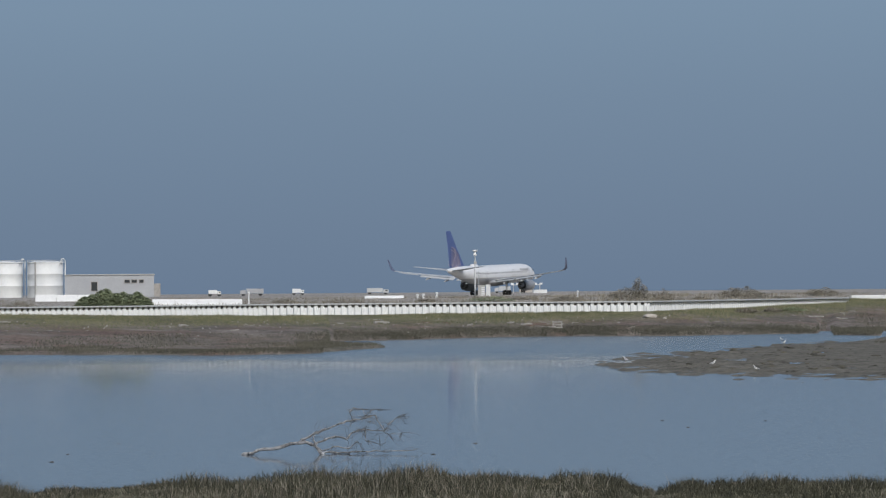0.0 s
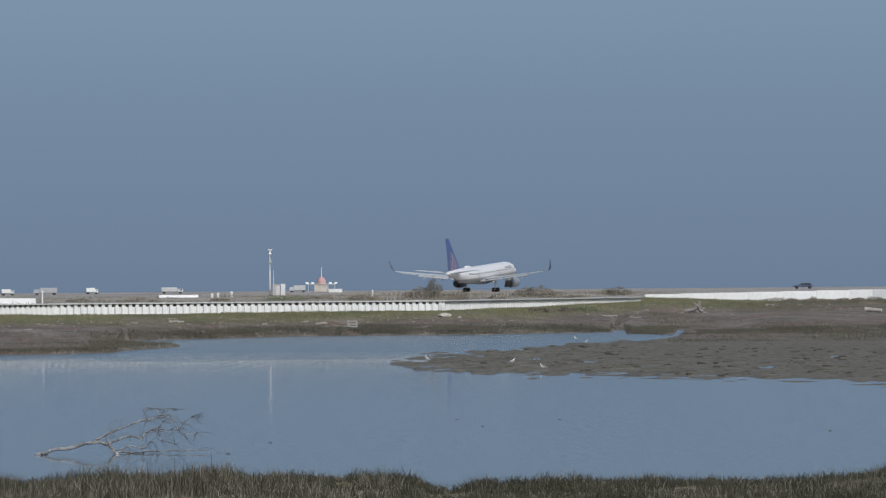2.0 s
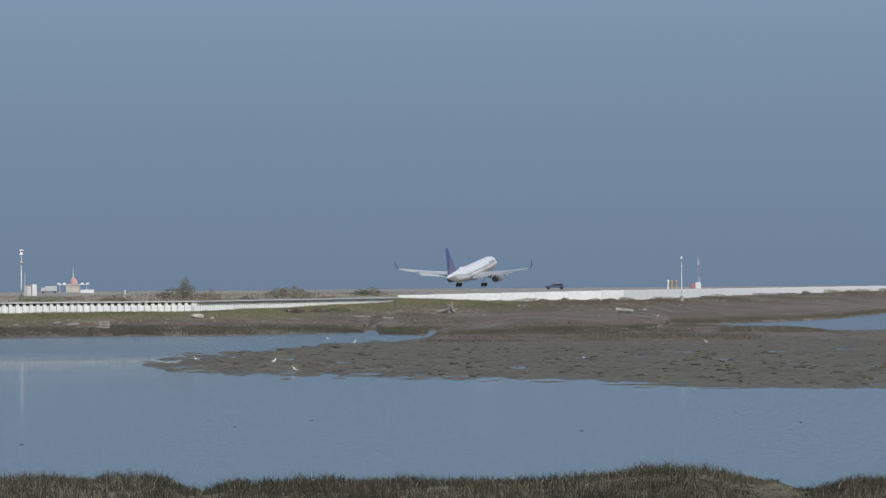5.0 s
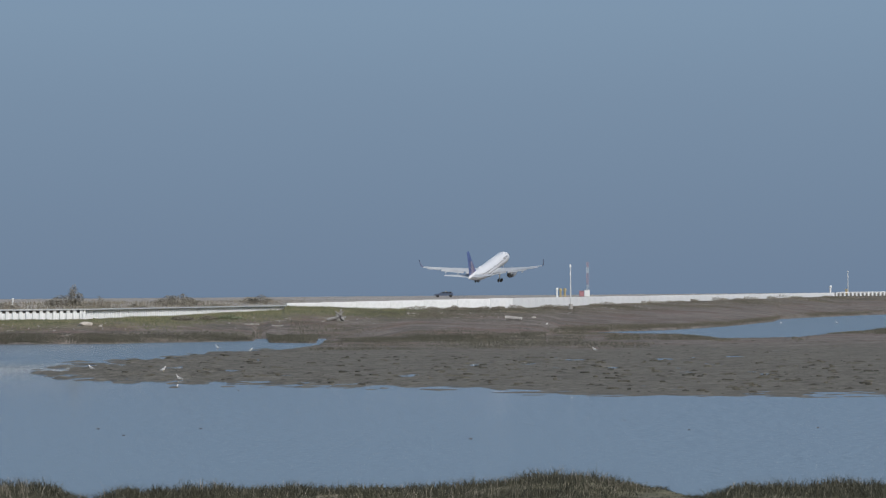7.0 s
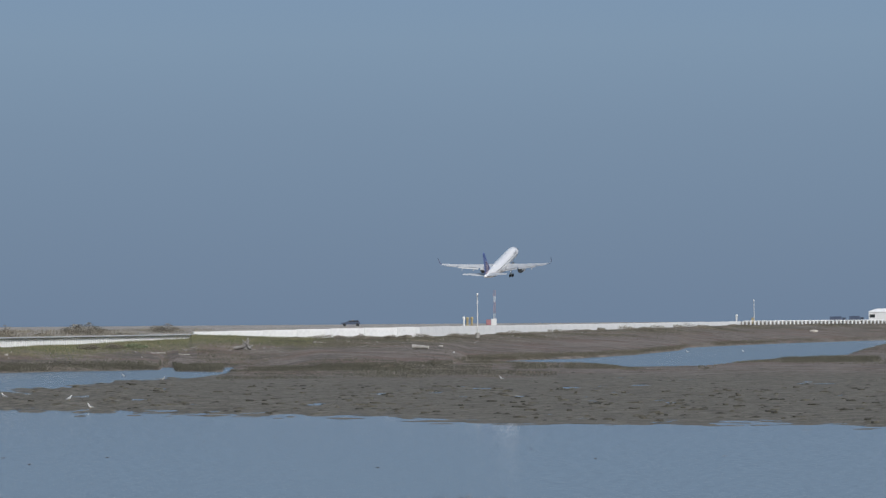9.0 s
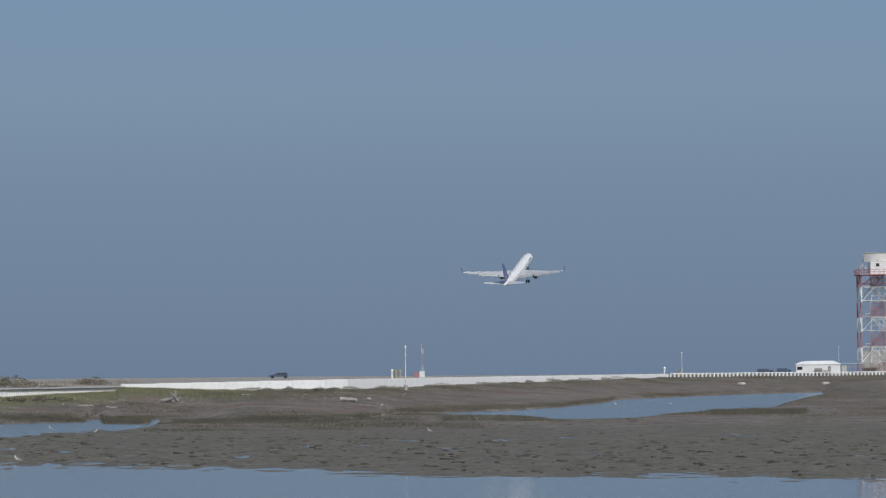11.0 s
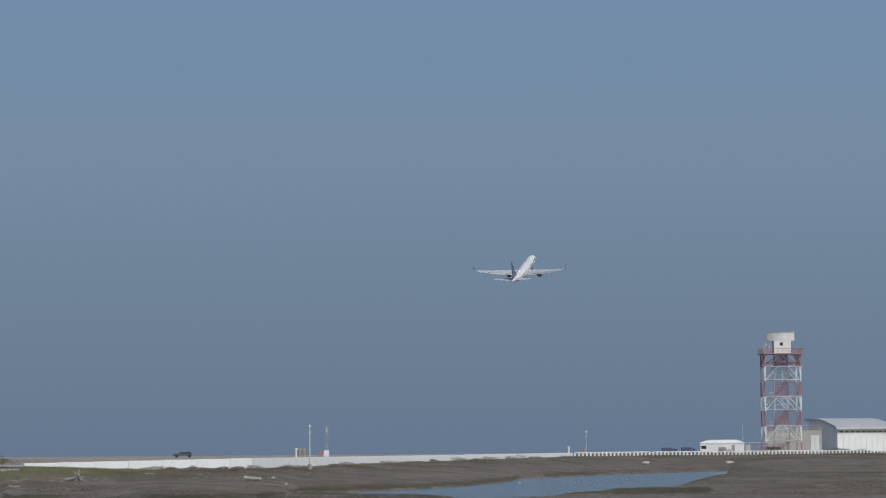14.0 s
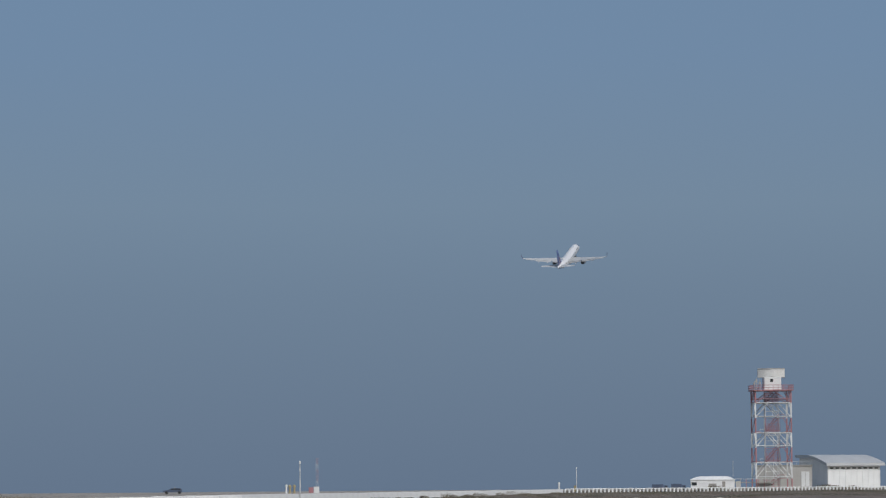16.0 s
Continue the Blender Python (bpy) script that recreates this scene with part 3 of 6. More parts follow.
def build_airliner():
    plane = thing("airliner", pose(10, 768, FIELD), "white twin-engine airliner with dark blue tail and winglets taking off", "airliner")
    bm = bmesh.new()
    rings(bm, [[(r * math.cos(k * math.tau / 28), aft(s), zc + 1.06 * r * math.sin(k * math.tau / 28)) for k in range(28)] for s, r, zc in FUSELAGE])
    part("fuselage", bm, livery(), plane, smooth=True)
    bm = bmesh.new()
    rings(bm, [[(w * math.cos(k * math.tau / 16), aft(s), 2.75 + h * math.sin(k * math.tau / 16)) for k in range(16)]
               for s, w, h in ((15.5, 0.4, 0.2), (18, 1.9, 0.75), (22, 2.1, 0.95), (26, 2.0, 0.85), (29.5, 0.5, 0.25))])
    part("belly_fairing", bm, PLANE_GREY, plane, "grey wing-to-body fairing", smooth=True)
    bm = bmesh.new()
    rings(bm, [[(0.55 * k * math.cos(u * math.tau / 10), aft(s), 6.22 + 0.5 * k * max(0, math.sin(u * math.tau / 10))) for u in range(10)]
               for s, k in ((31.4, 0.3), (32.0, 0.95), (34.0, 1.0), (34.8, 0.3))])
    part("antenna_fairing", bm, PLANE_WHITE, plane, "white satellite antenna hump", smooth=True)
    # cockpit glazing
    for side in (-1, 1):
        for k, (s, x, z) in enumerate(((2.25, 0.35, 5.02), (2.6, 0.85, 4.92), (3.3, 1.25, 4.86))):
            bm = bmesh.new()
            box(bm, side * x, aft(s), z, 0.55, 0.5, 0.34, Matrix.Rotation(side * radians(-12 - 22 * k), 4, "Z") @ Matrix.Rotation(radians(-30), 4, "X"), bevel=0.06)
            part("cockpit_window", bm, DARK_GLASS, plane)
        bm = bmesh.new()
        for k in range(46):
            s = 8.4 + k * 0.62
            r = 1.915 if s < 33 else 1.915 - (s - 33) * 0.06
            zc = 4.28 if s < 32 else 4.28 + (s - 32) * 0.06
            box(bm, side * r * 0.985, aft(s), zc + 0.36, 0.05, 0.24, 0.34)
        tagged(part("window_row", bm, CABIN_GLASS, plane, "row of small cabin windows"), kind="stuff")
        for s in (6.9, 15.8, 30.5):
            bm = bmesh.new()
            for dx, dz, sx, sz in ((-0.42, 0, 0.03, 1.75), (0.42, 0, 0.03, 1.75), (0, 0.88, 0.86, 0.03), (0, -0.88, 0.86, 0.03)):
                box(bm, side * (1.905 - abs(dz) * 0.18), aft(s) + dx, 4.35 + dz, 0.03, sx, sz)
            part("door", bm, PLANE_GREY, plane, "cabin door outline")
        # plain bars for the lettering
        for k in range(6):
            bm = bmesh.new()
            box(bm, side * 1.80, aft(7.4 + 0.78 * k), 5.12, 0.06, 0.40 if k else 0.62, 0.50 if k else 0.66, Matrix.Rotation(side * radians(-22), 4, "Y"))
            part("letter_bar", bm, PLANE_GREY, plane, "grey bar of lettering")
        # wing
        bm = bmesh.new()
        surface(bm, [(side * 0.8, 3.05, 16.6, 9.2, 0.62), (side * 1.9, 3.12, 17.6, 8.3, 0.56), (side * 6.6, 3.72, 21.2, 5.3, 0.36),
                     (side * 12.5, 4.55, 25.2, 3.5, 0.24), (side * 17.4, 5.30, 28.3, 2.15, 0.15), (side * 19.0, 5.62, 29.4, 1.75, 0.10)])
        wing = part("wing", bm, WING_GREY, plane, "light grey swept wing", smooth=True)
        WINGS.append((wing, side))
        bm = bmesh.new()
        surface(bm, [(side * 18.95, 5.60, 29.4, 1.75, 0.10), (side * 19.4, 5.95, 29.8, 1.55, 0.09), (side * 19.62, 6.7, 30.4, 1.2, 0.08), (side * 19.85, 8.15, 31.5, 0.6, 0.05)])
        part("winglet", bm, WINGLET_BLUE, wing, "blended winglet in dark blue lightened for haze", smooth=True)
        for x0, x1, s0, s1, z0, z1, c0, c1 in ((2.3, 6.4, 25.2, 26.1, 3.05, 3.6, 1.5, 1.2), (7.0, 13.6, 26.4, 28.8, 3.66, 4.60, 1.2, 0.8)):
            bm = bmesh.new()
            loops = []
            for x, s, z, c in ((x0, s0, z0, c0), (x1, s1, z1, c1)):
                loops.append([(side * x, aft(s), z + 0.10), (side * x, aft(s + c), z - 0.26), (side * x, aft(s + c), z - 0.32), (side * x, aft(s), z - 0.12)])
            rings(bm, loops)
            part("flap", bm, WING_GREY, wing, "lowered trailing-edge flap")
        bm = bmesh.new()
        rings(bm, [[(side * 14.0, aft(28.95), 4.74), (side * 14.0, aft(29.75), 4.66), (side * 14.0, aft(29.75), 4.60), (side * 14.0, aft(28.95), 4.64)],
                   [(side * 17.6, aft(30.42), 5.32), (side * 17.6, aft(30.95), 5.26), (side * 17.6, aft(30.95), 5.20), (side * 17.6, aft(30.42), 5.22)]])
        part("aileron", bm, WING_GREY, wing)
        for x, s, z in ((4.2, 25.2, 2.95), (8.6, 26.4, 3.55), (12.2, 27.6, 4.1)):
            bm = bmesh.new()
            tube(bm, [(side * x, aft(s - 1.2), z), (side * x, aft(s), z - 0.12), (side * x, aft(s + 1.6), z - 0.35), (side * x, aft(s + 2.3), z - 0.5)], [0.08, 0.2, 0.18, 0.03], 8)
            part("flap_fairing", bm, WING_GREY, wing, smooth=True)
        # engine
        bm = bmesh.new()
        loops = []
        for s, r in ((17.8, 0.92), (17.6, 1.03), (18.0, 1.14), (19.4, 1.20), (21.2, 1.14), (22.6, 0.96), (22.62, 0.88), (21.8, 0.86)):
            loops.append([(side * 6.5 + r * math.cos(k * math.tau / 24), aft(s), 1.98 + r * math.sin(k * math.tau / 24)) for k in range(24)])
        rings(bm, loops)
        engine = part("engine", bm, NACELLE, plane, "large dark grey turbofan engine under the wing", smooth=True)
        bm = bmesh.new()
        rings(bm, [[(side * 6.5 + r * math.cos(k * math.tau / 16), aft(s), 1.98 + r * math.sin(k * math.tau / 16)) for k in range(16)]
                   for s, r in ((21.7, 0.78), (22.6, 0.72), (23.5, 0.56), (23.52, 0.36), (24.2, 0.10))])
        part("exhaust", bm, BURNT_METAL, engine, "engine exhaust core, its dark lightened for haze", smooth=True)
        bm = bmesh.new()
        box(bm, side * 6.5, aft(22.0), 3.2, 0.34, 4.6, 0.85, Matrix.Rotation(radians(3), 4, "X"), bevel=0.08)
        part("pylon", bm, PLANE_WHITE, engine)
        # tailplane
        bm = bmesh.new()
        surface(bm, [(side * 0.5, 5.55, 41.2, 4.8, 0.34), (side * 4.0, 5.95, 43.4, 3.2, 0.22), (side * 7.6, 6.38, 45.7, 1.7, 0.12)])
        part("tailplane", bm, WING_GREY, plane, "grey horizontal tailplane", smooth=True)
    # fin, built flat and then stood up
    bm = bmesh.new()
    surface(bm, [(5.6, 0, 36.6, 9.2, 0.34), (6.6, 0, 38.4, 7.6, 0.30), (10.0, 0, 41.9, 4.8, 0.22), (13.35, 0, 45.0, 2.5, 0.14), (13.6, 0, 45.4, 2.0, 0.06)])
    for v in bm.verts:
        v.co = Vector((v.co.z, v.co.y, v.co.x))
    fin = part("fin", bm, BLUE_PAINT, plane, "tall tail fin in dark blue lightened for haze, with curved pale bands", smooth=True)
    # curved bands of the plain emblem on both faces of the fin
    for side in (-1, 1):
        for k in range(7):
            bm = bmesh.new()
            r0 = 1.1 + 0.62 * k
            pts = []
            for u in np.linspace(0.15, 1.45, 9):
                s = 46.0 - r0 * math.cos(u) * 1.05
                z = 5.75 + r0 * math.sin(u) * 0.95
                lead = float(np.interp(z, [5.6, 6.6, 10, 13.5], [36.6, 38.4, 41.7, 45.0]))
                if s > lead + 0.25:
                    pts.append((side * (0.31 - 0.018 * (z - 5.6)), aft(s), z))
            if len(pts) > 2:
                tube(bm, pts, 0.065, 5)
                part("band", bm, PALE_BAND if k % 2 else MAUVE, fin)
        bm = bmesh.new()
        tube(bm, [(side * 0.30, aft(45.2), 6.3), (side * 0.26, aft(43.4), 8.6), (side * 0.20, aft(43.6), 10.0)], 0.065, 5)
        part("band", bm, PALE_BAND, fin)
    # nose gear
    bm = bmesh.new()
    tube(bm, [(0, aft(5.7), 2.6), (0, aft(5.6), 0.45)], 0.11, 8)
    tube(bm, [(0, aft(4.6), 2.5), (0, aft(5.6), 1.1)], 0.06, 6)
    nose = part("nose_gear", bm, ALUMINIUM, plane, "twin-wheel nose landing gear")
    for dx in (-0.25, 0.25):
        bm = bmesh.new()
        lathe(bm, [(0.2, -0.11), (0.36, -0.12), (0.42, -0.07), (0.42, 0.07), (0.36, 0.12), (0.2, 0.11)], 14)
        bmesh.ops.rotate(bm, verts=bm.verts, cent=(0, 0, 0), matrix=Matrix.Rotation(math.pi / 2, 3, "Y"))
        w = part("wheel", bm, DARK, nose, smooth=True)
        w.matrix_basis = pose(dx, aft(5.6), 0.44)
    return plane, main_gear(-1, plane), main_gear(1, plane)


AIRLINER, GEAR_LEFT, GEAR_RIGHT = build_airliner()


# ---- plants ----
def blades(name, x, y, z, h, width, material, label, lean=0.35, kind="stuff", parent=None):
    """Many single grass blades as one mesh: each a bent strip that tapers to a point."""
    rng = np.random.default_rng(len(name) + len(x))
    n = len(x)
    yaw, bend, way = rng.uniform(0, math.tau, n), rng.normal(0, lean, n), rng.uniform(0, math.tau, n)
    base = np.stack([x, y, z - 0.04], -1)
    side = np.stack([np.cos(yaw), np.sin(yaw) * 0.4, np.zeros(n)], -1) * (width / 2 * rng.uniform(0.6, 1.4, n))[:, None]
    out = np.stack([np.cos(way), np.sin(way), np.zeros(n)], -1) * (bend * h)[:, None]
    up = np.zeros((n, 3))
    up[:, 2] = h
    v = np.stack([base - side, base + side, base + up * 0.55 + out * 0.3 + side * 0.7, base + up * 0.55 + out * 0.3 - side * 0.7, base + up + out], 1).reshape(-1, 3)
    i = np.arange(n)[:, None] * 5
    quads = (i + np.array([[0, 1, 2, 3]])).tolist()
    tris = (i + np.array([[3, 2, 4]])).tolist()
    ob = raw(name, v.tolist(), quads + tris, material)
    if parent is None:
        tagged(ob, label, "grass", kind=kind)
    return ob


def heights(a, d):
    x, y = d * np.sin(np.radians(a)), d * np.cos(np.radians(a))
    w, s = noise_grid(x, y * 0.45, 0.09, 3.0), noise_grid(x, y * 0.7, 0.45, 9.0)
    z, _ = relief(a, d, w, s)
    return x, y, z, w, s


def clumped(rng, n, a0, a1, spread):
    """Bearings gathered round random tuft centres."""
    centres = rng.uniform(a0, a1, max(4, n // 22))
    return centres[rng.integers(0, len(centres), n)] + rng.normal(0, spread, n)


def near_bank_grass():
    rng = np.random.default_rng(5)
    n = 170000
    a = np.concatenate([clumped(rng, n // 2, -9.5, 17.5, 0.09), rng.uniform(-9.5, 17.5, n // 2)])
    edge = np.interp(a, *BANK_EDGE)
    d = edge + 0.7 - np.where(rng.random(n) < 0.5, np.abs(rng.normal(0, 3.0, n)), rng.uniform(0, 13, n))
    x, y, z, w, s = heights(a, d)
    keep = (z > 0.03) & (d > 93)
    tall = np.interp(a, [-9.5, -6.9, -6.3, -5.2, -3.6, -1.8, 0.4, 0.9, 2.6, 2.9, 3.4, 3.8, 4.4, 6, 8, 9.6, 10.3, 11.4, 12.0, 12.6, 13.4, 15, 17],
                     [0.55, 0.55, 0.28, 0.25, 0.45, 0.58, 0.55, 0.45, 0.52, 0.35, 0.22, 0.45, 0.40, 0.42, 0.40, 0.42, 0.50, 0.42, 0.15, 0.15, 0.45, 0.42, 0.4])
    lump = noise_grid(x, y, 0.55, 21.0) + 0.7 * noise_grid(x, y, 1.9, 33.0)
    h = tall * (0.64 + 0.62 * np.clip(lump, -0.9, 1.2)) * (0.30 + 0.8 * rng.random(n) ** 1.4)
    h = np.where(rng.random(n) < 0.008, h * 1.5, h)
    pale = rng.random(n) < np.clip(np.interp(a, [1.5, 3.0], [0.30, 0.10]) + 0.25 * noise_grid(x, y, 0.3, 57.0), 0.02, 0.6)
    green, straw = keep & ~pale, keep & pale
    blades("bank_grass", x[green], y[green], z[green], h[green], 0.022, BANK_GRASS, "dense dark green salt marsh grass on the near bank", 0.75)
    blades("straw_grass", x[straw], y[straw], z[straw], h[straw] * 1.08, 0.016, STRAW, "pale dead straw stalks among dark marsh grass", 0.6)


def far_marsh_grass():
    rng = np.random.default_rng(8)
    n = 150000
    # fringe along the far waterline
    a = np.concatenate([clumped(rng, n // 2, -9.3, 12.0, 0.12), rng.uniform(-9.3, 12.0, n // 2)])
    far = np.interp(a, *FAR_SHORE)
    d = far + np.abs(rng.normal(0, 6.0, n)) - 1.5
    # left of the spit, and right of the inlet, the marsh goes on inland
    inland = rng.random(n) < 0.5
    d = np.where((a < -0.9) & inland, far + rng.uniform(0, 75, n), d)
    d = np.where((a > 6.7) & inland, rng.uniform(375, 470, n), d)
    x, y, z, w, s = heights(a, d)
    patch = noise_grid(x, y * 0.5, 0.05, 40.0)
    keep = (z > 0.04) & (z < 1.2) & (patch + rng.normal(0, 0.15, n) > -0.25)
    h = 0.34 * (0.8 + 0.5 * np.clip(patch, -0.5, 1)) * rng.uniform(0.4, 1.2, n)
    back = keep & (a < -0.9) & (d > far + 10)
    keep &= ~back
    dense = back & (noise_grid(x, y * 0.25, 0.07, 81.0) + rng.normal(0, 0.12, n) > 0.12)
    back &= ~dense
    blades("shelf_grass", x[back], y[back], z[back], h[back] * 0.5, 0.08, POOL_GRASS, "sparse low grey-brown grass on the marsh shelf", 0.8)
    blades("shelf_tufts", x[dense], y[dense], z[dense], h[dense] * 0.9, 0.08, MARSH_GRASS, "dark olive patches of grass on the marsh shelf", 0.7)
    h = h * np.where((a > 11.0) & (d > 420), 0.4, 1.0)
    blades("marsh_grass", x[keep], y[keep], z[keep], h[keep] * 0.85, 0.07, MARSH_GRASS, "olive and brown marsh grass along the waterline", 0.9)
    # tall tufts: the islet at the inlet's head, and the point beside the second pool
    for a0, a1, d0, d1, tall, n in ((6.04, 6.82, 441, 482, 0.62, 9000), (15.5, 17.0, 470, 525, 0.62, 9000), (7.2, 9.6, 428, 452, 0.42, 9000), (11.3, 13.0, 425, 480, 0.34, 6000)):
        a, d = clumped(rng, n, a0, a1, 0.03), rng.uniform(d0, d1, n)
        x, y, z, w, s = heights(a, d)
        keep = z > 0.02
        h = tall * (0.7 + 0.5 * np.clip(noise_grid(x, y, 0.4, 75.0), -0.8, 0.8)) * rng.uniform(0.3, 1.1, n)
        blades("tuft_grass", x[keep], y[keep], z[keep], h[keep], 0.06, MARSH_GRASS, "tall olive-brown tufts of marsh grass at the waterline", 0.45)
    # on the low spit
    n = 6000
    a = np.concatenate([clumped(rng, n // 2, -2.2, -0.9, 0.08), rng.uniform(-2.3, -0.85, n // 2)])
    d = rng.uniform(350, 415, n)
    x, y, z, w, s = heights(a, d)
    keep = z > 0.0
    h = 0.27 * rng.uniform(0.4, 1.2, n)
    blades("spit_grass", x[keep], y[keep], z[keep], h[keep], 0.07, MARSH_GRASS, "olive marsh grass on a low spit", 0.25)
    # edges of the second pool
    n = 120000
    a = np.concatenate([clumped(rng, n // 2, 10.6, 20.6, 0.12), rng.uniform(10.6, 20.6, n // 2)])
    near, far = np.interp(a, *POOL_NEAR), np.interp(a, *FAR_SHORE)
    d = np.where(rng.random(n) < 0.5, near - np.abs(rng.normal(0, 14, n)), far + np.abs(rng.normal(0, 10, n)))
    d = np.where((a > 14.2) & (rng.random(n) < np.clip((a - 14.2) / 3, 0, 0.85)), rng.uniform(440, 960, n), d)
    x, y, z, w, s = heights(a, d)
    patch = noise_grid(x, y * 0.4, 0.03, 60.0)
    keep = (z > 0.03) & (z < 1.6) & (patch + rng.normal(0, 0.15, n) > -0.2)
    h = 0.24 * rng.uniform(0.4, 1.2, n) * np.where((d < far - 5) & (a < 14.2), np.interp(a, [11.0, 11.6, 12.4, 12.8, 13.1, 13.4], [0.7, 0.25, 0.25, 0.7, 0.7, 0.3]), 1.0)
    blades("marsh_grass", x[keep], y[keep], z[keep], h[keep] * 0.85, 0.10, POOL_GRASS, "brown marsh grass round a tidal pool", 0.8)


def slope_grass():
    rng = np.random.default_rng(12)
    n = 80000
    a = rng.uniform(-9.3, 9.5, n)
    wall, far = np.interp(a, *WALL), np.interp(a, *FAR_SHORE)
    u = np.abs(rng.normal(0, 0.30, n))
    d = wall - 0.3 - u * np.minimum(wall - far, 60)
    x, y, z, w, s = heights(a, d)
    patch = noise_grid(x, y * 0.5, 0.06, 70.0)
    keep = (d > far + 2) & (patch + rng.normal(0, 0.12, n) > np.where(a > 6.3, np.where(a > 8.2, 0.2, -0.6), np.where(a > 3.8, -0.45, -0.25)))
    h = np.where((a > 3.8) & (a < 8.2), 0.36, 0.28) * (0.8 + 0.6 * np.clip(patch, -0.5, 1)) * rng.uniform(0.4, 1.25, n)
    blades("slope_grass", x[keep], y[keep], z[keep], h[keep], 0.06, GREEN_GRASS, "green and yellowing grass below the sea wall", 0.6)
    n = 130000
    a = np.concatenate([clumped(rng, n // 2, 6.4, 20.6, 0.10), rng.uniform(6.4, 20.6, n // 2)])
    wall = np.interp(a, *WALL)
    d = wall - 0.5 - np.abs(rng.normal(0, 45, n))
    x, y, z, w, s = heights(a, d)
    patch = noise_grid(x, y * 0.5, 0.05, 90.0)
    keep = (patch + rng.normal(0, 0.15, n) > -0.30) & (z > 0.1)
    h = 0.30 * (0.35 + 1.1 * np.clip(patch, 0, 1)) * rng.uniform(0.3, 1.25, n)
    dry = keep & (noise_grid(x, y * 0.5, 0.08, 120.0) + rng.normal(0, 0.1, n) > 0.55)
    keep &= ~dry
    blades("scrub_grass", x[keep], y[keep], z[keep], h[keep], 0.09, POOL_GRASS, "low brown scrub in front of the sea wall", 0.5)
    blades("dry_scrub_grass", x[dry], y[dry], z[dry], h[dry] * 0.8, 0.14, DRY_GRASS, "low dry grass in front of the sea wall", 0.5)


def dry_verge():
    rng = np.random.default_rng(17)
    n = 26000
    a = np.concatenate([clumped(rng, n * 2 // 3, -9.0, 6.6, 0.12), rng.uniform(-9, 8, n - n * 2 // 3)])
    d = np.interp(a, *WALL) + 12 + np.abs(rng.normal(0, 70, n))
    x, y, z, w, s = heights(a, d)
    dens = np.interp(a, [-8, -2, 1.6, 2.4, 3.6, 4.2, 5, 6, 6.6, 8], [0.6, 0.7, 0.7, 1.0, 1.0, 0.6, 0.8, 0.8, 0.3, 0.2])
    keep = rng.random(n) < dens
    h = np.interp(a, [-8, 0, 2, 3, 4, 5, 6.5, 8], [0.55, 0.6, 0.9, 1.2, 1.0, 0.8, 0.8, 0.4]) * rng.uniform(0.4, 1.1, n)
    h = h * (0.30 + 0.9 * np.clip(noise_grid(x, y * 0.3, 0.11, 140.0) + 0.15, 0, 1))
    blades("dry_grass", x[keep], y[keep], z[keep], h[keep], 0.07, DRY_GRASS, "pale dry grass on the airfield verge", 0.3)


def shrub(bearing, dist, width, tall, leaf, label, seed, count=900, leaf_size=0.16, lobes=6):
    """A shrub of bent stems and many small leaves gathered in uneven lobes."""
    count, leaf_size = int(count * 3.0), leaf_size * 0.52
    rng = random.Random(seed)
    root = thing("shrub", spot(bearing, dist, height(bearing, dist)), label, "shrub", "shrubs along the airfield edge")
    hubs = []
    for k in range(lobes):
        x = (k + 0.5) / lobes * width - width / 2 + rng.uniform(-0.2, 0.2) * width / lobes
        top = tall * (1 - 0.5 * abs(2 * x / width) ** 2) * rng.uniform(0.72, 1.0)
        hubs.append((x, rng.uniform(-0.25, 0.25) * width, top))
    for x, y, top in hubs:
        for _ in range(2):
            bm = bmesh.new()
            ex, ey = x + rng.uniform(-0.3, 0.3), y + rng.uniform(-0.3, 0.3)
            tube(bm, [(x * 0.6, y * 0.6, -0.1), (x * 0.8, y * 0.8, top * 0.45), (ex, ey, top * rng.uniform(0.8, 1.05))], [0.05, 0.035, 0.01], 4)
            part("stem", bm, STEM, root)
    verts, faces = [], []
    for _ in range(count):
        x, y, top = rng.choice(hubs)
        r = width / lobes * 1.1
        dx, dy = rng.gauss(0, r * 0.55), rng.gauss(0, r * 0.55)
        dome = max(0.15, 1 - 0.42 * (dx * dx + dy * dy) / (r * r))
        c = Vector((x + dx, y + dy, max(0.03, top * dome * rng.random() ** 0.6)))
        q = Euler((rng.uniform(-1, 1), rng.uniform(-1, 1), rng.uniform(0, 6.3))).to_matrix()
        s = leaf_size * rng.uniform(0.6, 1.4)
        i = len(verts)
        for dx, dy, dz in ((-1, 0, 0), (0, -0.5, 0.15), (1, 0, 0), (0, 0.5, 0.15)):
            verts.append(tuple(c + q @ Vector((dx * s, dy * s, dz * s))))
        faces.append((i, i + 1, i + 2, i + 3))
    ob = raw("foliage", verts, faces, leaf)
    ob.parent = root
    tagged(ob, kind="stuff")
    return root


near_bank_grass()
far_marsh_grass()
slope_grass()
dry_verge()
shrub(-5.10, 470, 8.4, 2.75, LEAF_GREEN, "broad rounded green shrub behind the sea wall", 1, 7000, 0.20, 9)
shrub(3.06, 520, 2.0, 3.5, LEAF_DARK, "tall dark shrub among dry grass", 2, 700, 0.16, 3)
shrub(2.85, 520, 4.2, 1.9, LEAF_DARK, "dry brown shrub among pale grass", 3, 700, 0.16, 5)
shrub(3.42, 522, 3.4, 1.7, LEAF_DARK, "thin dry shrub among pale grass", 4, 350, 0.13, 5)
shrub(4.66, 550, 6.6, 1.95, LEAF_DARK, "low rounded brown shrub behind the sea wall", 5, 1100, 0.18, 6)
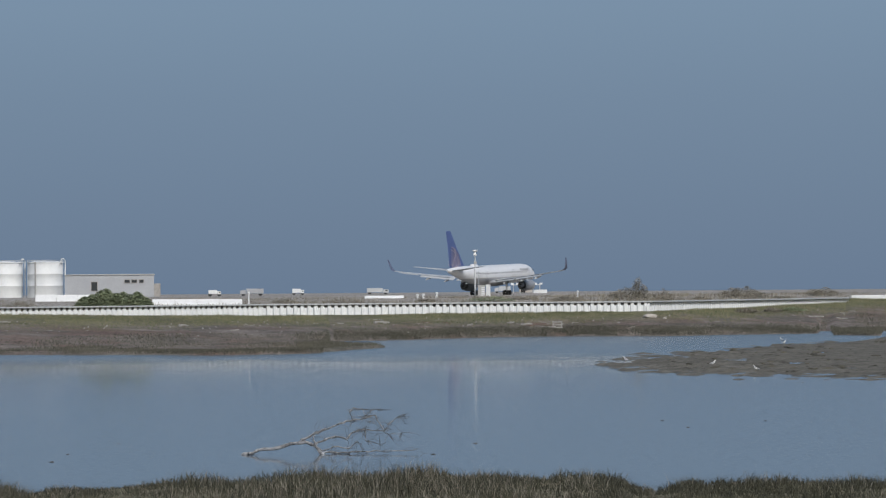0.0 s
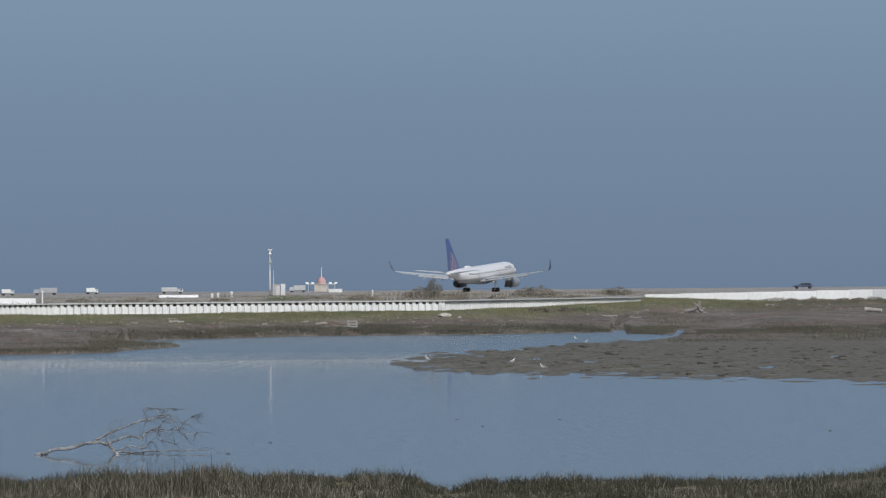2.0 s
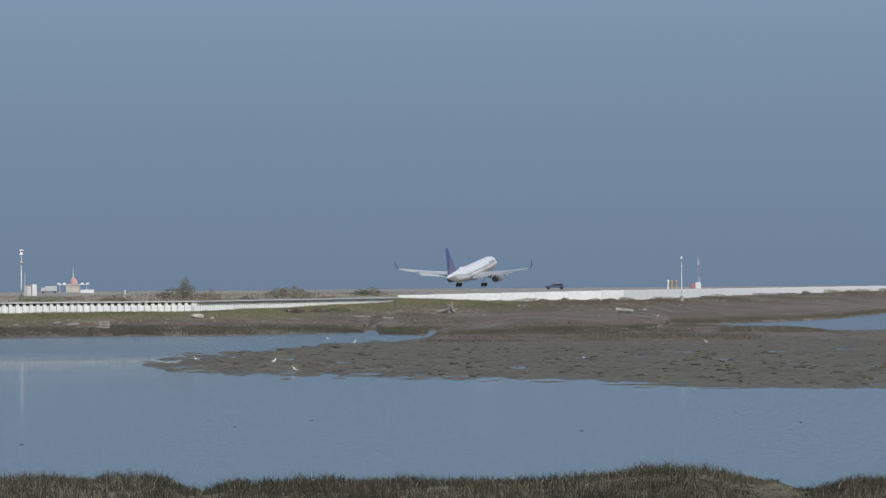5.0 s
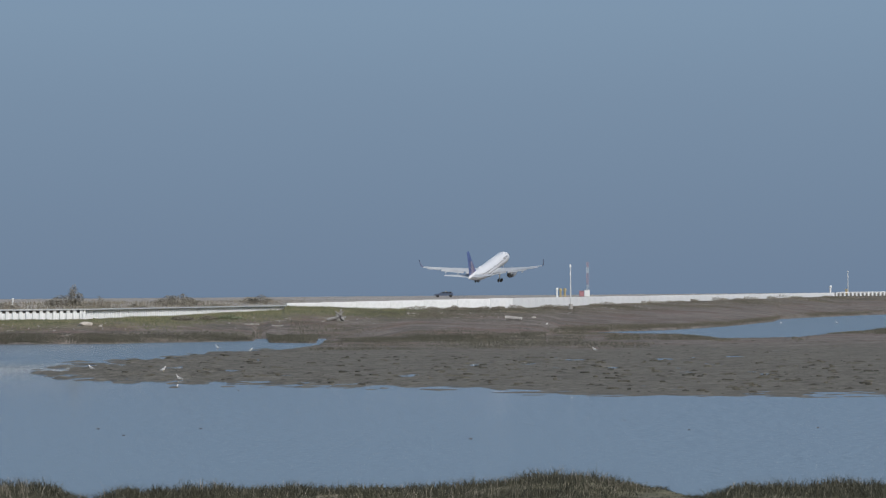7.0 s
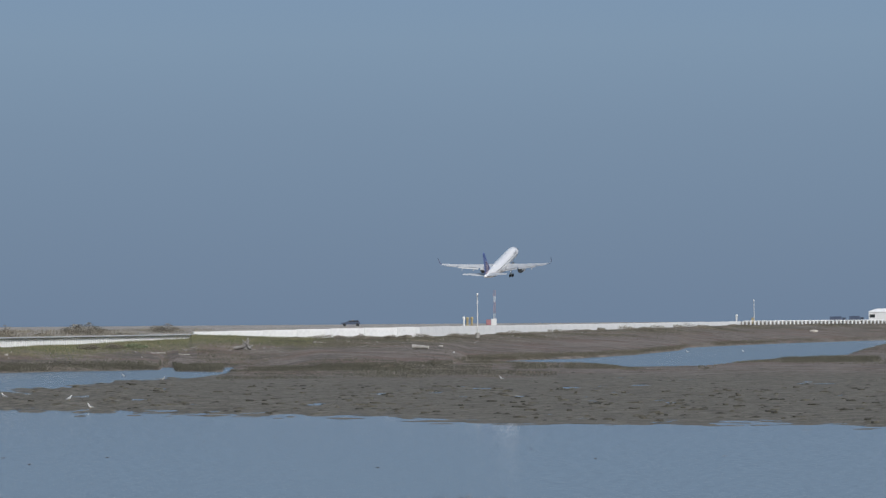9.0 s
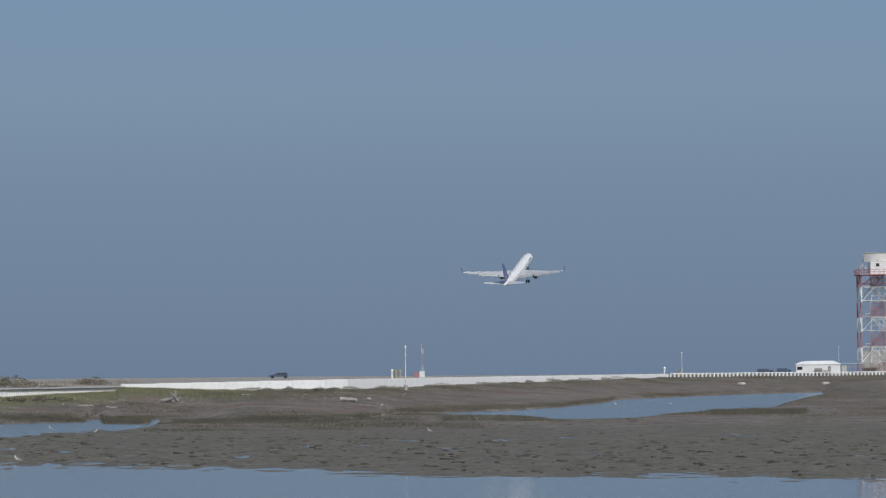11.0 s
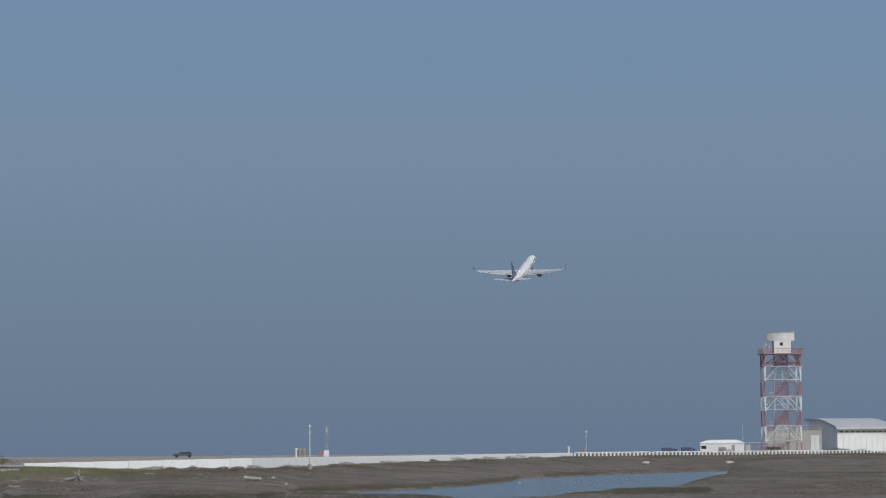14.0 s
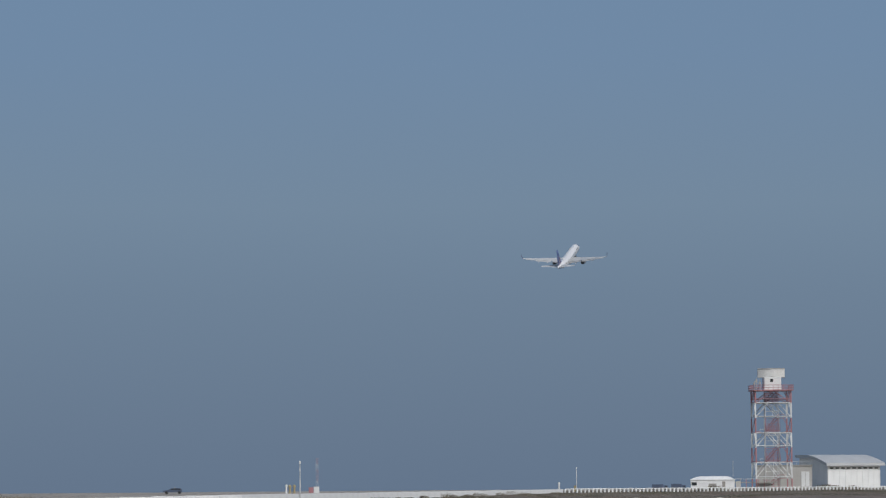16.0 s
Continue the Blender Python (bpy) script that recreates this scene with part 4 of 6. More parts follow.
shrub(5.90, 590, 4.2, 1.7, LEAF_DARK, "small brown shrub behind the sea wall", 6, 700, 0.17, 4)
shrub(18.98, 1088, 7.0, 1.7, LEAF_DARK, "low brown bush in front of the white hangar", 21, 700, 0.24, 6)
shrub(19.30, 1090, 6.0, 1.3, LEAF_DARK, "low brown bush in front of the white hangar", 22, 500, 0.24, 5)
shrub(17.25, 1050, 5.0, 1.9, LEAF_DARK, "olive-brown bush in front of the white hut", 23, 500, 0.22, 5)
shrub(16.95, 1040, 4.0, 1.2, LEAF_DARK, "low brown bush beside the guard rail", 24, 300, 0.22, 4)
shrub(4.72, 499, 2.6, 1.0, LEAF_DARK, "low olive-brown bush on the grassy slope", 9, 600, 0.15, 4)
shrub(5.12, 505, 2.2, 0.9, LEAF_DARK, "low olive-brown bush on the grassy slope", 10, 500, 0.15, 4)
shrub(5.45, 512, 2.8, 0.8, LEAF_GREEN, "low green bush on the grassy slope", 11, 500, 0.15, 4)
shrub(1.95, 510, 4.0, 0.9, LEAF_DARK, "low brown shrub behind the sea wall", 7, 420, 0.15, 5)
shrub(0.75, 510, 5.5, 0.85, LEAF_GREEN, "low olive shrub behind the sea wall", 8, 500, 0.15, 6)
for _i, (_b, _w, _h) in enumerate(((7.93, 1.4, 0.7), (8.62, 1.3, 0.9), (8.95, 1.2, 0.9), (9.9, 2.2, 0.9), (10.4, 1.6, 0.8), (11.9, 2.6, 0.9), (13.0, 4.0, 1.4), (14.0, 4.0, 1.2), (12.3, 3.0, 0.9))):
    shrub(_b, float(np.interp(_b, *WALL)) - 4, _w * 1.3, _h * (0.6 + 0.12 * (_i % 4)), LEAF_DARK, "small dark scrub bush against the white wall", 20 + _i, 260, 0.13, 5 + _i % 3)


_pick = random.Random(90)
for _i in range(20):
    _b = 8.3 + 6.5 * (_i + _pick.uniform(0.1, 0.9)) / 20
    shrub(_b, float(np.interp(_b, *WALL)) - _pick.uniform(3, 12), _pick.uniform(1.5, 6.0), _pick.uniform(0.4, 0.95), LEAF_DARK, "low brown scrub bush against the white wall", 60 + _i, 320, 0.14, _pick.randint(4, 8))
for _i in range(12):
    _b = -7.5 + 13.5 * (_i + _pick.uniform(0.1, 0.9)) / 12
    shrub(_b, float(np.interp(_b, *WALL)) + _pick.uniform(14, 45), _pick.uniform(2.0, 5.0), _pick.uniform(0.5, 0.95), LEAF_DARK, "low brown bush among dry grass behind the sea wall", 90 + _i, 300, 0.14, _pick.randint(4, 7))


# ---- the drowned branch ----
def dead_branch():
    k = 1 / 48.5
    rng = random.Random(4)
    root = thing("dead_branch", spot(-1.90, 134, 0.0), "bleached dead tree branch lying in shallow water", "branch")

    def limb(bm, pts, r0, r1, depth=None):
        n = len(pts)
        y0 = rng.uniform(-0.3, 0.3)
        p = [(x * k, y0 + 0.15 * math.sin(i * 1.7 + x), z * k) for i, (x, z) in enumerate(pts)]
        # gnarled between its bends, with knots
        fine, radii = [], []
        for i, (a, b) in enumerate(zip(p, p[1:])):
            for u in (0.0, 0.33, 0.67):
                c = Vector(a).lerp(Vector(b), u)
                if u:
                    c += Vector((rng.uniform(-0.03, 0.03), rng.uniform(-0.05, 0.05), rng.uniform(-0.035, 0.035)))
                fine.append(c)
                radii.append(1.05 * (r0 + (r1 - r0) * (i + u) / (n - 1)) * rng.uniform(0.75, 1.3))
        tube(bm, fine + [Vector(p[-1])], radii + [r1], 7)
        return p

    bm = bmesh.new()
    main = limb(bm, [(-142, 0), (-128, 3), (-110, 9), (-90, 10), (-57, 19), (-30, 22), (-14, 16), (0, 0), (10, -6)], 0.05, 0.055)
    limb(bm, [(-142, 1), (-122, -1), (-100, -4)], 0.05, 0.02)
    part("limb", bm, DEAD_BARK, root)
    starts = []
    for pts, r0, r1 in (([(-40, 21), (-37, 25), (-13, 37), (8, 44), (30, 54), (50, 58), (75, 64), (95, 68)], 0.055, 0.02),
                        ([(-14, 16), (5, 25), (23, 30), (43, 26), (52, 36), (66, 42)], 0.045, 0.02),
                        ([(0, 1), (20, 3), (45, 2), (70, 4), (105, 4), (165, 6)], 0.04, 0.012),
                        ([(-14, 17), (-16, 30), (-12, 40)], 0.025, 0.012),
                        ([(-12, 16), (0, 6), (20, 14), (45, 10), (62, 22)], 0.03, 0.012),
                        ([(60, 41), (75, 43), (95, 42), (110, 41)], 0.025, 0.01),
                        ([(75, 43), (78, 22), (102, 16)], 0.02, 0.01),
                        ([(58, 58), (48, 74), (55, 82), (70, 80), (78, 68)], 0.018, 0.008),
                        ([(95, 68), (100, 55), (108, 40), (118, 34), (140, 36)], 0.02, 0.006),
                        ([(116, 50), (133, 64), (143, 67)], 0.012, 0.006),
                        ([(78, 68), (86, 76), (96, 79)], 0.014, 0.006)):
        bm = bmesh.new()
        starts.append(limb(bm, pts, r0, r1))
        part("limb", bm, DEAD_BARK, root)
    bm = bmesh.new()
    for p in starts:
        for _ in range(24):
            i = rng.randrange(len(p))
            a = Vector(p[i])
            if a.x < 0.2 and rng.random() < 0.75:
                continue
            pts, d = [a], Vector((rng.uniform(-0.4, 1), rng.uniform(-0.8, 0.8), rng.uniform(-0.7, 0.8))).normalized()
            for _ in range(rng.randint(2, 5)):
                d = (d + Vector((rng.gauss(0, 0.5), rng.gauss(0, 0.5), rng.gauss(-0.05, 0.5)))).normalized()
                q = pts[-1] + d * rng.uniform(0.08, 0.2)
                if q.z > 1.2 + 0.3 * rng.random():
                    d.z = -abs(d.z)
                    q.z = 2 * pts[-1].z - q.z
                q.z = min(max(0.01, q.z), 1.62)
                pts.append(q)
            tube(bm, pts, [0.008 - 0.005 * j / len(pts) for j in range(len(pts))], 4)
    tagged(part("twigs", bm, TWIG, root, "tangle of thin dead twigs"), kind="stuff")


dead_branch()


# ---- airfield, west part ----
def storage_tank(bearing, dist, radius, tall, label):
    root = thing("storage_tank", spot(bearing, dist, FIELD), label, "storage tank", "storage tanks")
    bm = bmesh.new()
    lathe(bm, [(radius, -0.1), (radius, tall * 0.33), (radius + 0.03, tall * 0.335), (radius, tall * 0.34), (radius, tall * 0.66), (radius + 0.03, tall * 0.665),
               (radius, tall * 0.67), (radius, tall - 0.25), (radius + 0.12, tall - 0.2), (radius + 0.12, tall)], 48)
    part("shell", bm, WHITE_PANEL, root, smooth=True)
    bm = bmesh.new()
    lathe(bm, [(radius + 0.1, tall), (radius * 0.6, tall + 0.22), (0.05, tall + 0.35)], 32)
    part("roof", bm, WHITE_PANEL, root, smooth=True)
    bm = bmesh.new()
    for j in range(40):
        u = j * math.tau / 40
        tube(bm, [((radius + 0.05) * math.cos(u), (radius + 0.05) * math.sin(u), tall), ((radius + 0.05) * math.cos(u), (radius + 0.05) * math.sin(u), tall + 0.45)], 0.03, 4)
    tube(bm, [((radius + 0.05) * math.cos(u * math.tau / 40), (radius + 0.05) * math.sin(u * math.tau / 40), tall + 0.45) for u in range(41)], 0.03, 4)
    part("railing", bm, GALVANISED, root, "thin steel roof railing")
    bm = bmesh.new()
    box(bm, -radius * 0.55, -radius * 0.86, tall / 2, 0.35, 0.22, tall, Matrix.Rotation(radians(-32), 4, "Z"))
    part("ladder", bm, GREY_PANEL, root, "caged ladder up the side")
    bm = bmesh.new()
    tube(bm, [(radius * 0.8, -radius * 0.7, tall - 0.6), (radius * 0.9, -radius * 0.75, tall + 0.7), (radius + 0.1, -radius * 0.7, tall + 0.8), (radius + 0.45, -radius * 0.65, tall + 0.2), (radius + 0.45, -radius * 0.6, -0.1)], 0.13, 8)
    part("pipe", bm, WHITE_PANEL, root, "bent white vent pipe", smooth=True)


storage_tank(-6.18, 900, 4.35, 8.65, "white cylindrical fuel storage tank with a side pipe")
storage_tank(-6.80, 905, 4.4, 8.65, "white cylindrical fuel storage tank")
storage_tank(-7.45, 905, 4.4, 8.65, "white cylindrical fuel storage tank")


def warehouse():
    root = thing("warehouse", spot(-5.19, 880, FIELD), "long low pale grey flat-roofed warehouse with dark openings", "building")
    bm = bmesh.new()
    box(bm, 0, 6, 2.65, 21.2, 12, 5.3)
    part("wall", bm, GREY_RENDER, root)
    bm = bmesh.new()
    box(bm, 0, 6, 5.38, 21.6, 12.4, 0.22, bevel=0.04)
    part("roof", bm, GREY_PANEL, root, "pale flat roof edge")
    for x, z, w, h in ((-3.6, 2.6, 1.5, 2.2), (4.2, 3.75, 1.3, 0.8), (5.9, 3.75, 1.3, 0.8), (7.6, 3.75, 1.1, 0.8)):
        bm = bmesh.new()
        for dx, dz, sx, sz in ((-w / 2, 0, 0.12, h), (w / 2, 0, 0.12, h), (0, h / 2, w + 0.12, 0.12), (0, -h / 2, w + 0.12, 0.12)):
            box(bm, x + dx, -0.03, z + dz, sx, 0.12, sz)
        win = part("window", bm, CONCRETE, root)
        bm = bmesh.new()
        box(bm, x, -0.01, z, w - 0.1, 0.05, h - 0.1)
        part("pane", bm, DARK_GLASS, win)
    bm = bmesh.new()
    box(bm, 11.4, 5, 1.6, 1.6, 3.0, 3.2, bevel=0.05)
    part("annex", bm, CONCRETE, root, "small dark lean-to")


warehouse()


def slab_barrier(bearing, dist, n, label, tall=1.0):
    """A run of pale concrete barrier blocks."""
    bm = bmesh.new()
    rings(bm, [[(x, -0.3, 0), (x, 0.3, 0), (x, 0.24, 0.35 * tall), (x, 0.12, tall), (x, -0.12, tall), (x, -0.24, 0.35 * tall)] for x in (-1.48, 1.48)])
    first = None
    for k in range(n):
        b = bearing + (k - (n - 1) / 2) * 3.0 / dist * 57.3
        m = spot(b, dist, height(b, dist) - 0.02, random.uniform(-3, 3))
        if first is None:
            first = lone("barrier_block", bm, WHITE_WALL, m, label, "barrier", "pale barrier blocks")
        else:
            copy_thing(first, m)


slab_barrier(-5.85, 530, 3, "pale painted concrete barrier block on the ground")
slab_barrier(-3.83, 492, 4, "pale painted concrete barrier block on the ground", 0.78)
slab_barrier(-0.92, 560, 2, "low pale painted concrete barrier block on the ground", 0.45)


def service_truck(bearing, dist, length, tall, paint, label, turn=0.0):
    root = thing("service_truck", spot(bearing, dist, height(bearing, dist), turn), label, "truck", "service vehicles on the airfield")
    bm = bmesh.new()
    box(bm, -length * 0.13, 0, 0.55 + (tall - 0.55) / 2, length * 0.72, 2.3, tall - 0.55, bevel=0.06)
    part("body", bm, paint, root)
    bm = bmesh.new()
    rings(bm, [[(length * 0.25, y, 0.5), (length * 0.5, y, 0.5), (length * 0.5, y, 1.3), (length * 0.43, y, tall * 0.78), (length * 0.25, y, tall * 0.8)] for y in (-1.1, 1.1)])
    cab = part("cab", bm, paint, root)
    bm = bmesh.new()
    box(bm, length * 0.40, -1.11, tall * 0.6, length * 0.1, 0.03, tall * 0.18)
    part("window", bm, DARK_GLASS, cab)
    for x in (-length * 0.36, length * 0.36):
        for y in (-0.95, 0.95):
            bm = bmesh.new()
            lathe(bm, [(0.2, -0.14), (0.46, -0.14), (0.46, 0.14), (0.2, 0.14)], 14)
            bmesh.ops.rotate(bm, verts=bm.verts, cent=(0, 0, 0), matrix=Matrix.Rotation(math.pi / 2, 3, "X"))
            w = part("wheel", bm, DARK, root)
            w.matrix_basis = pose(x, y, 0.46)


service_truck(-1.02, 1000, 6.0, 1.7, PALE_METAL, "pale box truck parked on the airfield")
service_truck(-2.26, 1000, 3.2, 1.7, WHITE_PANEL, "small white van parked on the airfield")
service_truck(-2.98, 900, 5.8, 1.8, GREY_RENDER, "pale grey box truck parked on the airfield", 180)
service_truck(-3.56, 880, 3.0, 1.5, WHITE_PANEL, "small white van parked on the airfield")
service_truck(0.93, 1050, 4.6, 2.0, PALE_METAL, "pale box truck parked on the airfield", 180)
service_truck(16.37, 1062, 4.6, 1.6, TRUCK_PAINT, "dark pickup truck parked by the airfield road")
service_truck(16.66, 1062, 4.2, 1.7, TRUCK_PAINT, "dark van parked by the airfield road")


def marker(bearing, dist, tall, r, paint, name, label, category, group=""):
    root = thing(name, spot(bearing, dist, height(bearing, dist)), label, category, group)
    bm = bmesh.new()
    lathe(bm, [(r * 1.5, -0.05), (r * 1.5, 0.1), (r, 0.12), (r, tall - 0.05), (r * 0.6, tall)], 12)
    part("post", bm, paint, root)
    bm = bmesh.new()
    lathe(bm, [(r * 1.4, tall), (r * 1.6, tall + r), (r * 1.2, tall + 2.2 * r), (0.02, tall + 2.5 * r)], 12)
    part("head", bm, paint, root)


marker(-3.03, 498, 1.45, 0.11, WHITE_PANEL, "marker_post", "short white marker post with a rounded head", "post", "white marker posts")
for _b, _h in ((-0.40, 0.3), (-0.31, 0.35), (-0.10, 0.55)):
    marker(_b, 560, _h, 0.14, WHITE_PANEL, "marker_light", "small white airfield marker light on a stub", "marker light", "airfield marker lights")
for _b, _d in ((2.10, 560),):
    marker(_b, _d, 0.75, 0.10, WHITE_PANEL, "marker_post", "short white marker post among dry grass", "post", "white marker posts")
for _b in (10.615, 10.685):
    marker(_b, 900, 1.5, 0.26, YELLOW_PAINT, "bollard", "yellow steel bollard at the runway edge", "bollard", "yellow bollards")
marker(10.56, 900, 1.7, 0.22, WHITE_PANEL, "bollard", "white steel bollard beside yellow ones", "bollard")
marker(14.805, 1010, 1.75, 0.24, WHITE_PANEL, "marker_post", "short white marker post beyond the wall", "post", "white marker posts")
marker(19.78, 620, 1.9, 0.10, WHITE_PANEL, "marker_post", "thin white marker post in the marsh", "post", "white marker posts")


def instrument_mast(bearing, dist, base, tall, label, head=True):
    root = thing("instrument_mast", spot(bearing, dist, base), label, "mast", "instrument masts on the shore")
    bm = bmesh.new()
    lathe(bm, [(0.34, -0.6), (0.34, 0.2), (0.2, 0.22)], 12)
    part("footing", bm, CONCRETE, root)
    bm = bmesh.new()
    thin = 1.0 if head else 0.75
    lathe(bm, [(0.14 * thin, 0.2), (0.13 * thin, tall * 0.55), (0.10 * thin, tall * 0.56), (0.09 * thin, tall)], 12)
    part("pole", bm, GALVANISED, root, smooth=True)
    if head:
        bm = bmesh.new()
        lathe(bm, [(0.13, tall - 0.5), (0.32, tall - 0.42), (0.26, tall - 0.2), (0.2, tall + 0.1), (0.46, tall + 0.28), (0.46, tall + 0.42), (0.1, tall + 0.46)], 14)
        part("sensor_head", bm, WHITE_PANEL, root, "white sensor head")
        bm = bmesh.new()
        box(bm, 0.05, -0.2, tall * 0.78, 0.5, 0.4, 0.42, bevel=0.04)
        part("junction_box", bm, GREY_PANEL, root)
        bm = bmesh.new()
        tube(bm, [(0.62, 0.1, 0), (0.62, 0.1, tall * 0.58)], 0.055, 6)
        part("conduit", bm, GALVANISED, root, "thin steel conduit pole")
    else:
        for z, s in ((tall, 0.28), (tall * 0.8, 0.22)):
            bm = bmesh.new()
            box(bm, 0.0, -0.14, z, s, 0.3, 0.5, bevel=0.04)
            part("sensor_head", bm, WHITE_PANEL, root)


instrument_mast(0.502, 620, 4.50, 7.5, "tall steel mast with a white sensor head")
instrument_mast(10.773, 590, 3.7, 6.3, "slim white instrument mast before the white wall", False)
instrument_mast(15.077, 1004, 4.3, 6.4, "slim white instrument mast at the wall's end", False)


def equipment_cabinet(bearing, dist, w, h, paint, label, louvres=0):
    root = thing("equipment_cabinet", spot(bearing, dist, height(bearing, dist)), label, "cabinet", "equipment cabinets")
    bm = bmesh.new()
    box(bm, 0, 0.5, h / 2, w, 1.0, h, bevel=0.04)
    part("body", bm, paint, root)
    bm = bmesh.new()
    box(bm, 0, 0.5, h + 0.04, w + 0.14, 1.14, 0.08)
    part("roof", bm, paint, root)
    for k in range(louvres):
        bm = bmesh.new()
        box(bm, w * 0.22, -0.03, h * 0.16 + k * h * 0.8 / louvres, w * 0.48, 0.1, h * 0.8 / louvres * 0.6)
        part("louvre", bm, WHITE_PANEL, root)
    bm = bmesh.new()
    box(bm, -w * 0.26, -0.02, h * 0.48, w * 0.36, 0.05, h * 0.8, bevel=0.02)
    part("door", bm, paint, root)


equipment_cabinet(0.600, 618, 1.25, 1.9, GREY_PANEL, "grey equipment cabinet with white louvres", 5)
equipment_cabinet(0.705, 618, 0.75, 2.0, WHITE_PANEL, "white equipment cabinet with louvres", 6)
equipment_cabinet(10.945, 950, 1.2, 1.4, RED_PAINT, "red equipment cabinet beside a lattice mast")
equipment_cabinet(11.03, 950, 1.4, 1.6, WHITE_PANEL, "white equipment cabinet beside a lattice mast")
equipment_cabinet(15.06, 1012, 0.9, 1.6, YELLOW_PAINT, "yellow equipment cabinet at a mast's foot")
equipment_cabinet(1.52, 990, 3.6, 0.9, WHITE_PANEL, "low white equipment cabinet on the airfield")


def beacon_station():
    """Red dome on a raised frame with cross arms."""
    root = thing("beacon_station", spot(1.304, 1000, FIELD), "red domed navigation beacon on a raised frame with arms", "navigation beacon")
    bm = bmesh.new()
    box(bm, 0, 0, 2.3, 7.8, 3.0, 0.18)
    for x in (-3.6, -1.8, 1.8, 3.6):
        tube(bm, [(x, -1.2, 0), (x, -1.2, 2.3)], 0.09, 6)
        tube(bm, [(x, 1.2, 0), (x, 1.2, 2.3)], 0.09, 6)
    part("frame", bm, GALVANISED, root)
    bm = bmesh.new()
    box(bm, -0.2, 0, 1.25, 3.6, 2.6, 2.1, bevel=0.05)
    part("shelter", bm, SANDSTONE, root, "small pale shelter under the frame")
    bm = bmesh.new()
    lathe(bm, [(1.15, 2.35), (1.2, 2.9), (1.05, 3.5), (0.7, 4.0), (0.3, 4.25), (0.05, 4.3)], 20)
    part("dome", bm, FADED_RED, root, "red dome paled for haze", smooth=True)
    bm = bmesh.new()
    tube(bm, [(0, 0, 4.2), (0, 0, 6.9)], [0.12, 0.06], 8)
    part("aerial", bm, WHITE_PANEL, root, "thin white aerial")
    for x in (-3.9, -2.4, 2.4, 3.9):
        bm = bmesh.new()
        box(bm, x, -1.0, 2.55, 0.8, 0.3, 0.5, bevel=0.04)
        part("arm_antenna", bm, WHITE_PANEL, root)


beacon_station()


def lattice_mast():
    root = thing("lattice_mast", spot(11.04, 960, FIELD), "slim red and white lattice mast", "mast")
    for j in range(6):
        bm = bmesh.new()
        z0, z1 = j * 1.5 + 0.1, (j + 1) * 1.5 + 0.1
        for x, y in ((-0.28, -0.2), (0.28, -0.2), (0, 0.3)):
            tube(bm, [(x, y, z0), (x, y, z1)], 0.03, 5)
        for (xa, ya), (xb, yb) in (((-0.28, -0.2), (0.28, -0.2)), ((0.28, -0.2), (0, 0.3)), ((0, 0.3), (-0.28, -0.2))):
            for s in range(3):
                za, zb = z0 + s * 0.5, z0 + (s + 1) * 0.5
                tube(bm, [(xa, ya, za), (xb, yb, zb)] if s % 2 else [(xb, yb, za), (xa, ya, zb)], 0.014, 4)
        part("mast_section", bm, WHITE_PANEL if j in (1, 4) else FADED_RED, root)


lattice_mast()


def utility_car():
    root = thing("utility_car", spot(8.80, 980, FIELD, 176), "dark blue utility car parked on the airfield road", "car")
    bm = bmesh.new()
    prof = [(-2.45, 0.45), (2.5, 0.45), (2.62, 0.75), (2.5, 0.92), (1.35, 1.02), (0.45, 1.52), (-2.0, 1.55), (-2.4, 1.1)]
    rings(bm, [[(x, y, z) for x, z in prof] for y in (-0.92, 0.92)])
    body = part("body", bm, TRUCK_PAINT, root)
    for y in (-0.93, 0.93):
        for x, w in ((-1.7, 0.6), (-0.85, 0.8), (0.1, 0.7)):
            bm = bmesh.new()
            box(bm, x, y, 1.26, w, 0.03, 0.34)
            part("window", bm, DARK_GLASS, body)
    bm = bmesh.new()
    box(bm, -0.5, 0, 1.60, 0.3, 1.2, 0.16, bevel=0.03)
    part("light_bar", bm, YELLOW_PAINT, root, "amber roof light bar, unlit")
    for x in (-1.75, 1.7):
        for y in (-0.82, 0.82):
            bm = bmesh.new()
            lathe(bm, [(0.2, -0.13), (0.38, -0.13), (0.38, 0.13), (0.2, 0.13)], 14)
            bmesh.ops.rotate(bm, verts=bm.verts, cent=(0, 0, 0), matrix=Matrix.Rotation(math.pi / 2, 3, "X"))
            w = part("wheel", bm, DARK, root)
            w.matrix_basis = pose(x, y, 0.38)


utility_car()


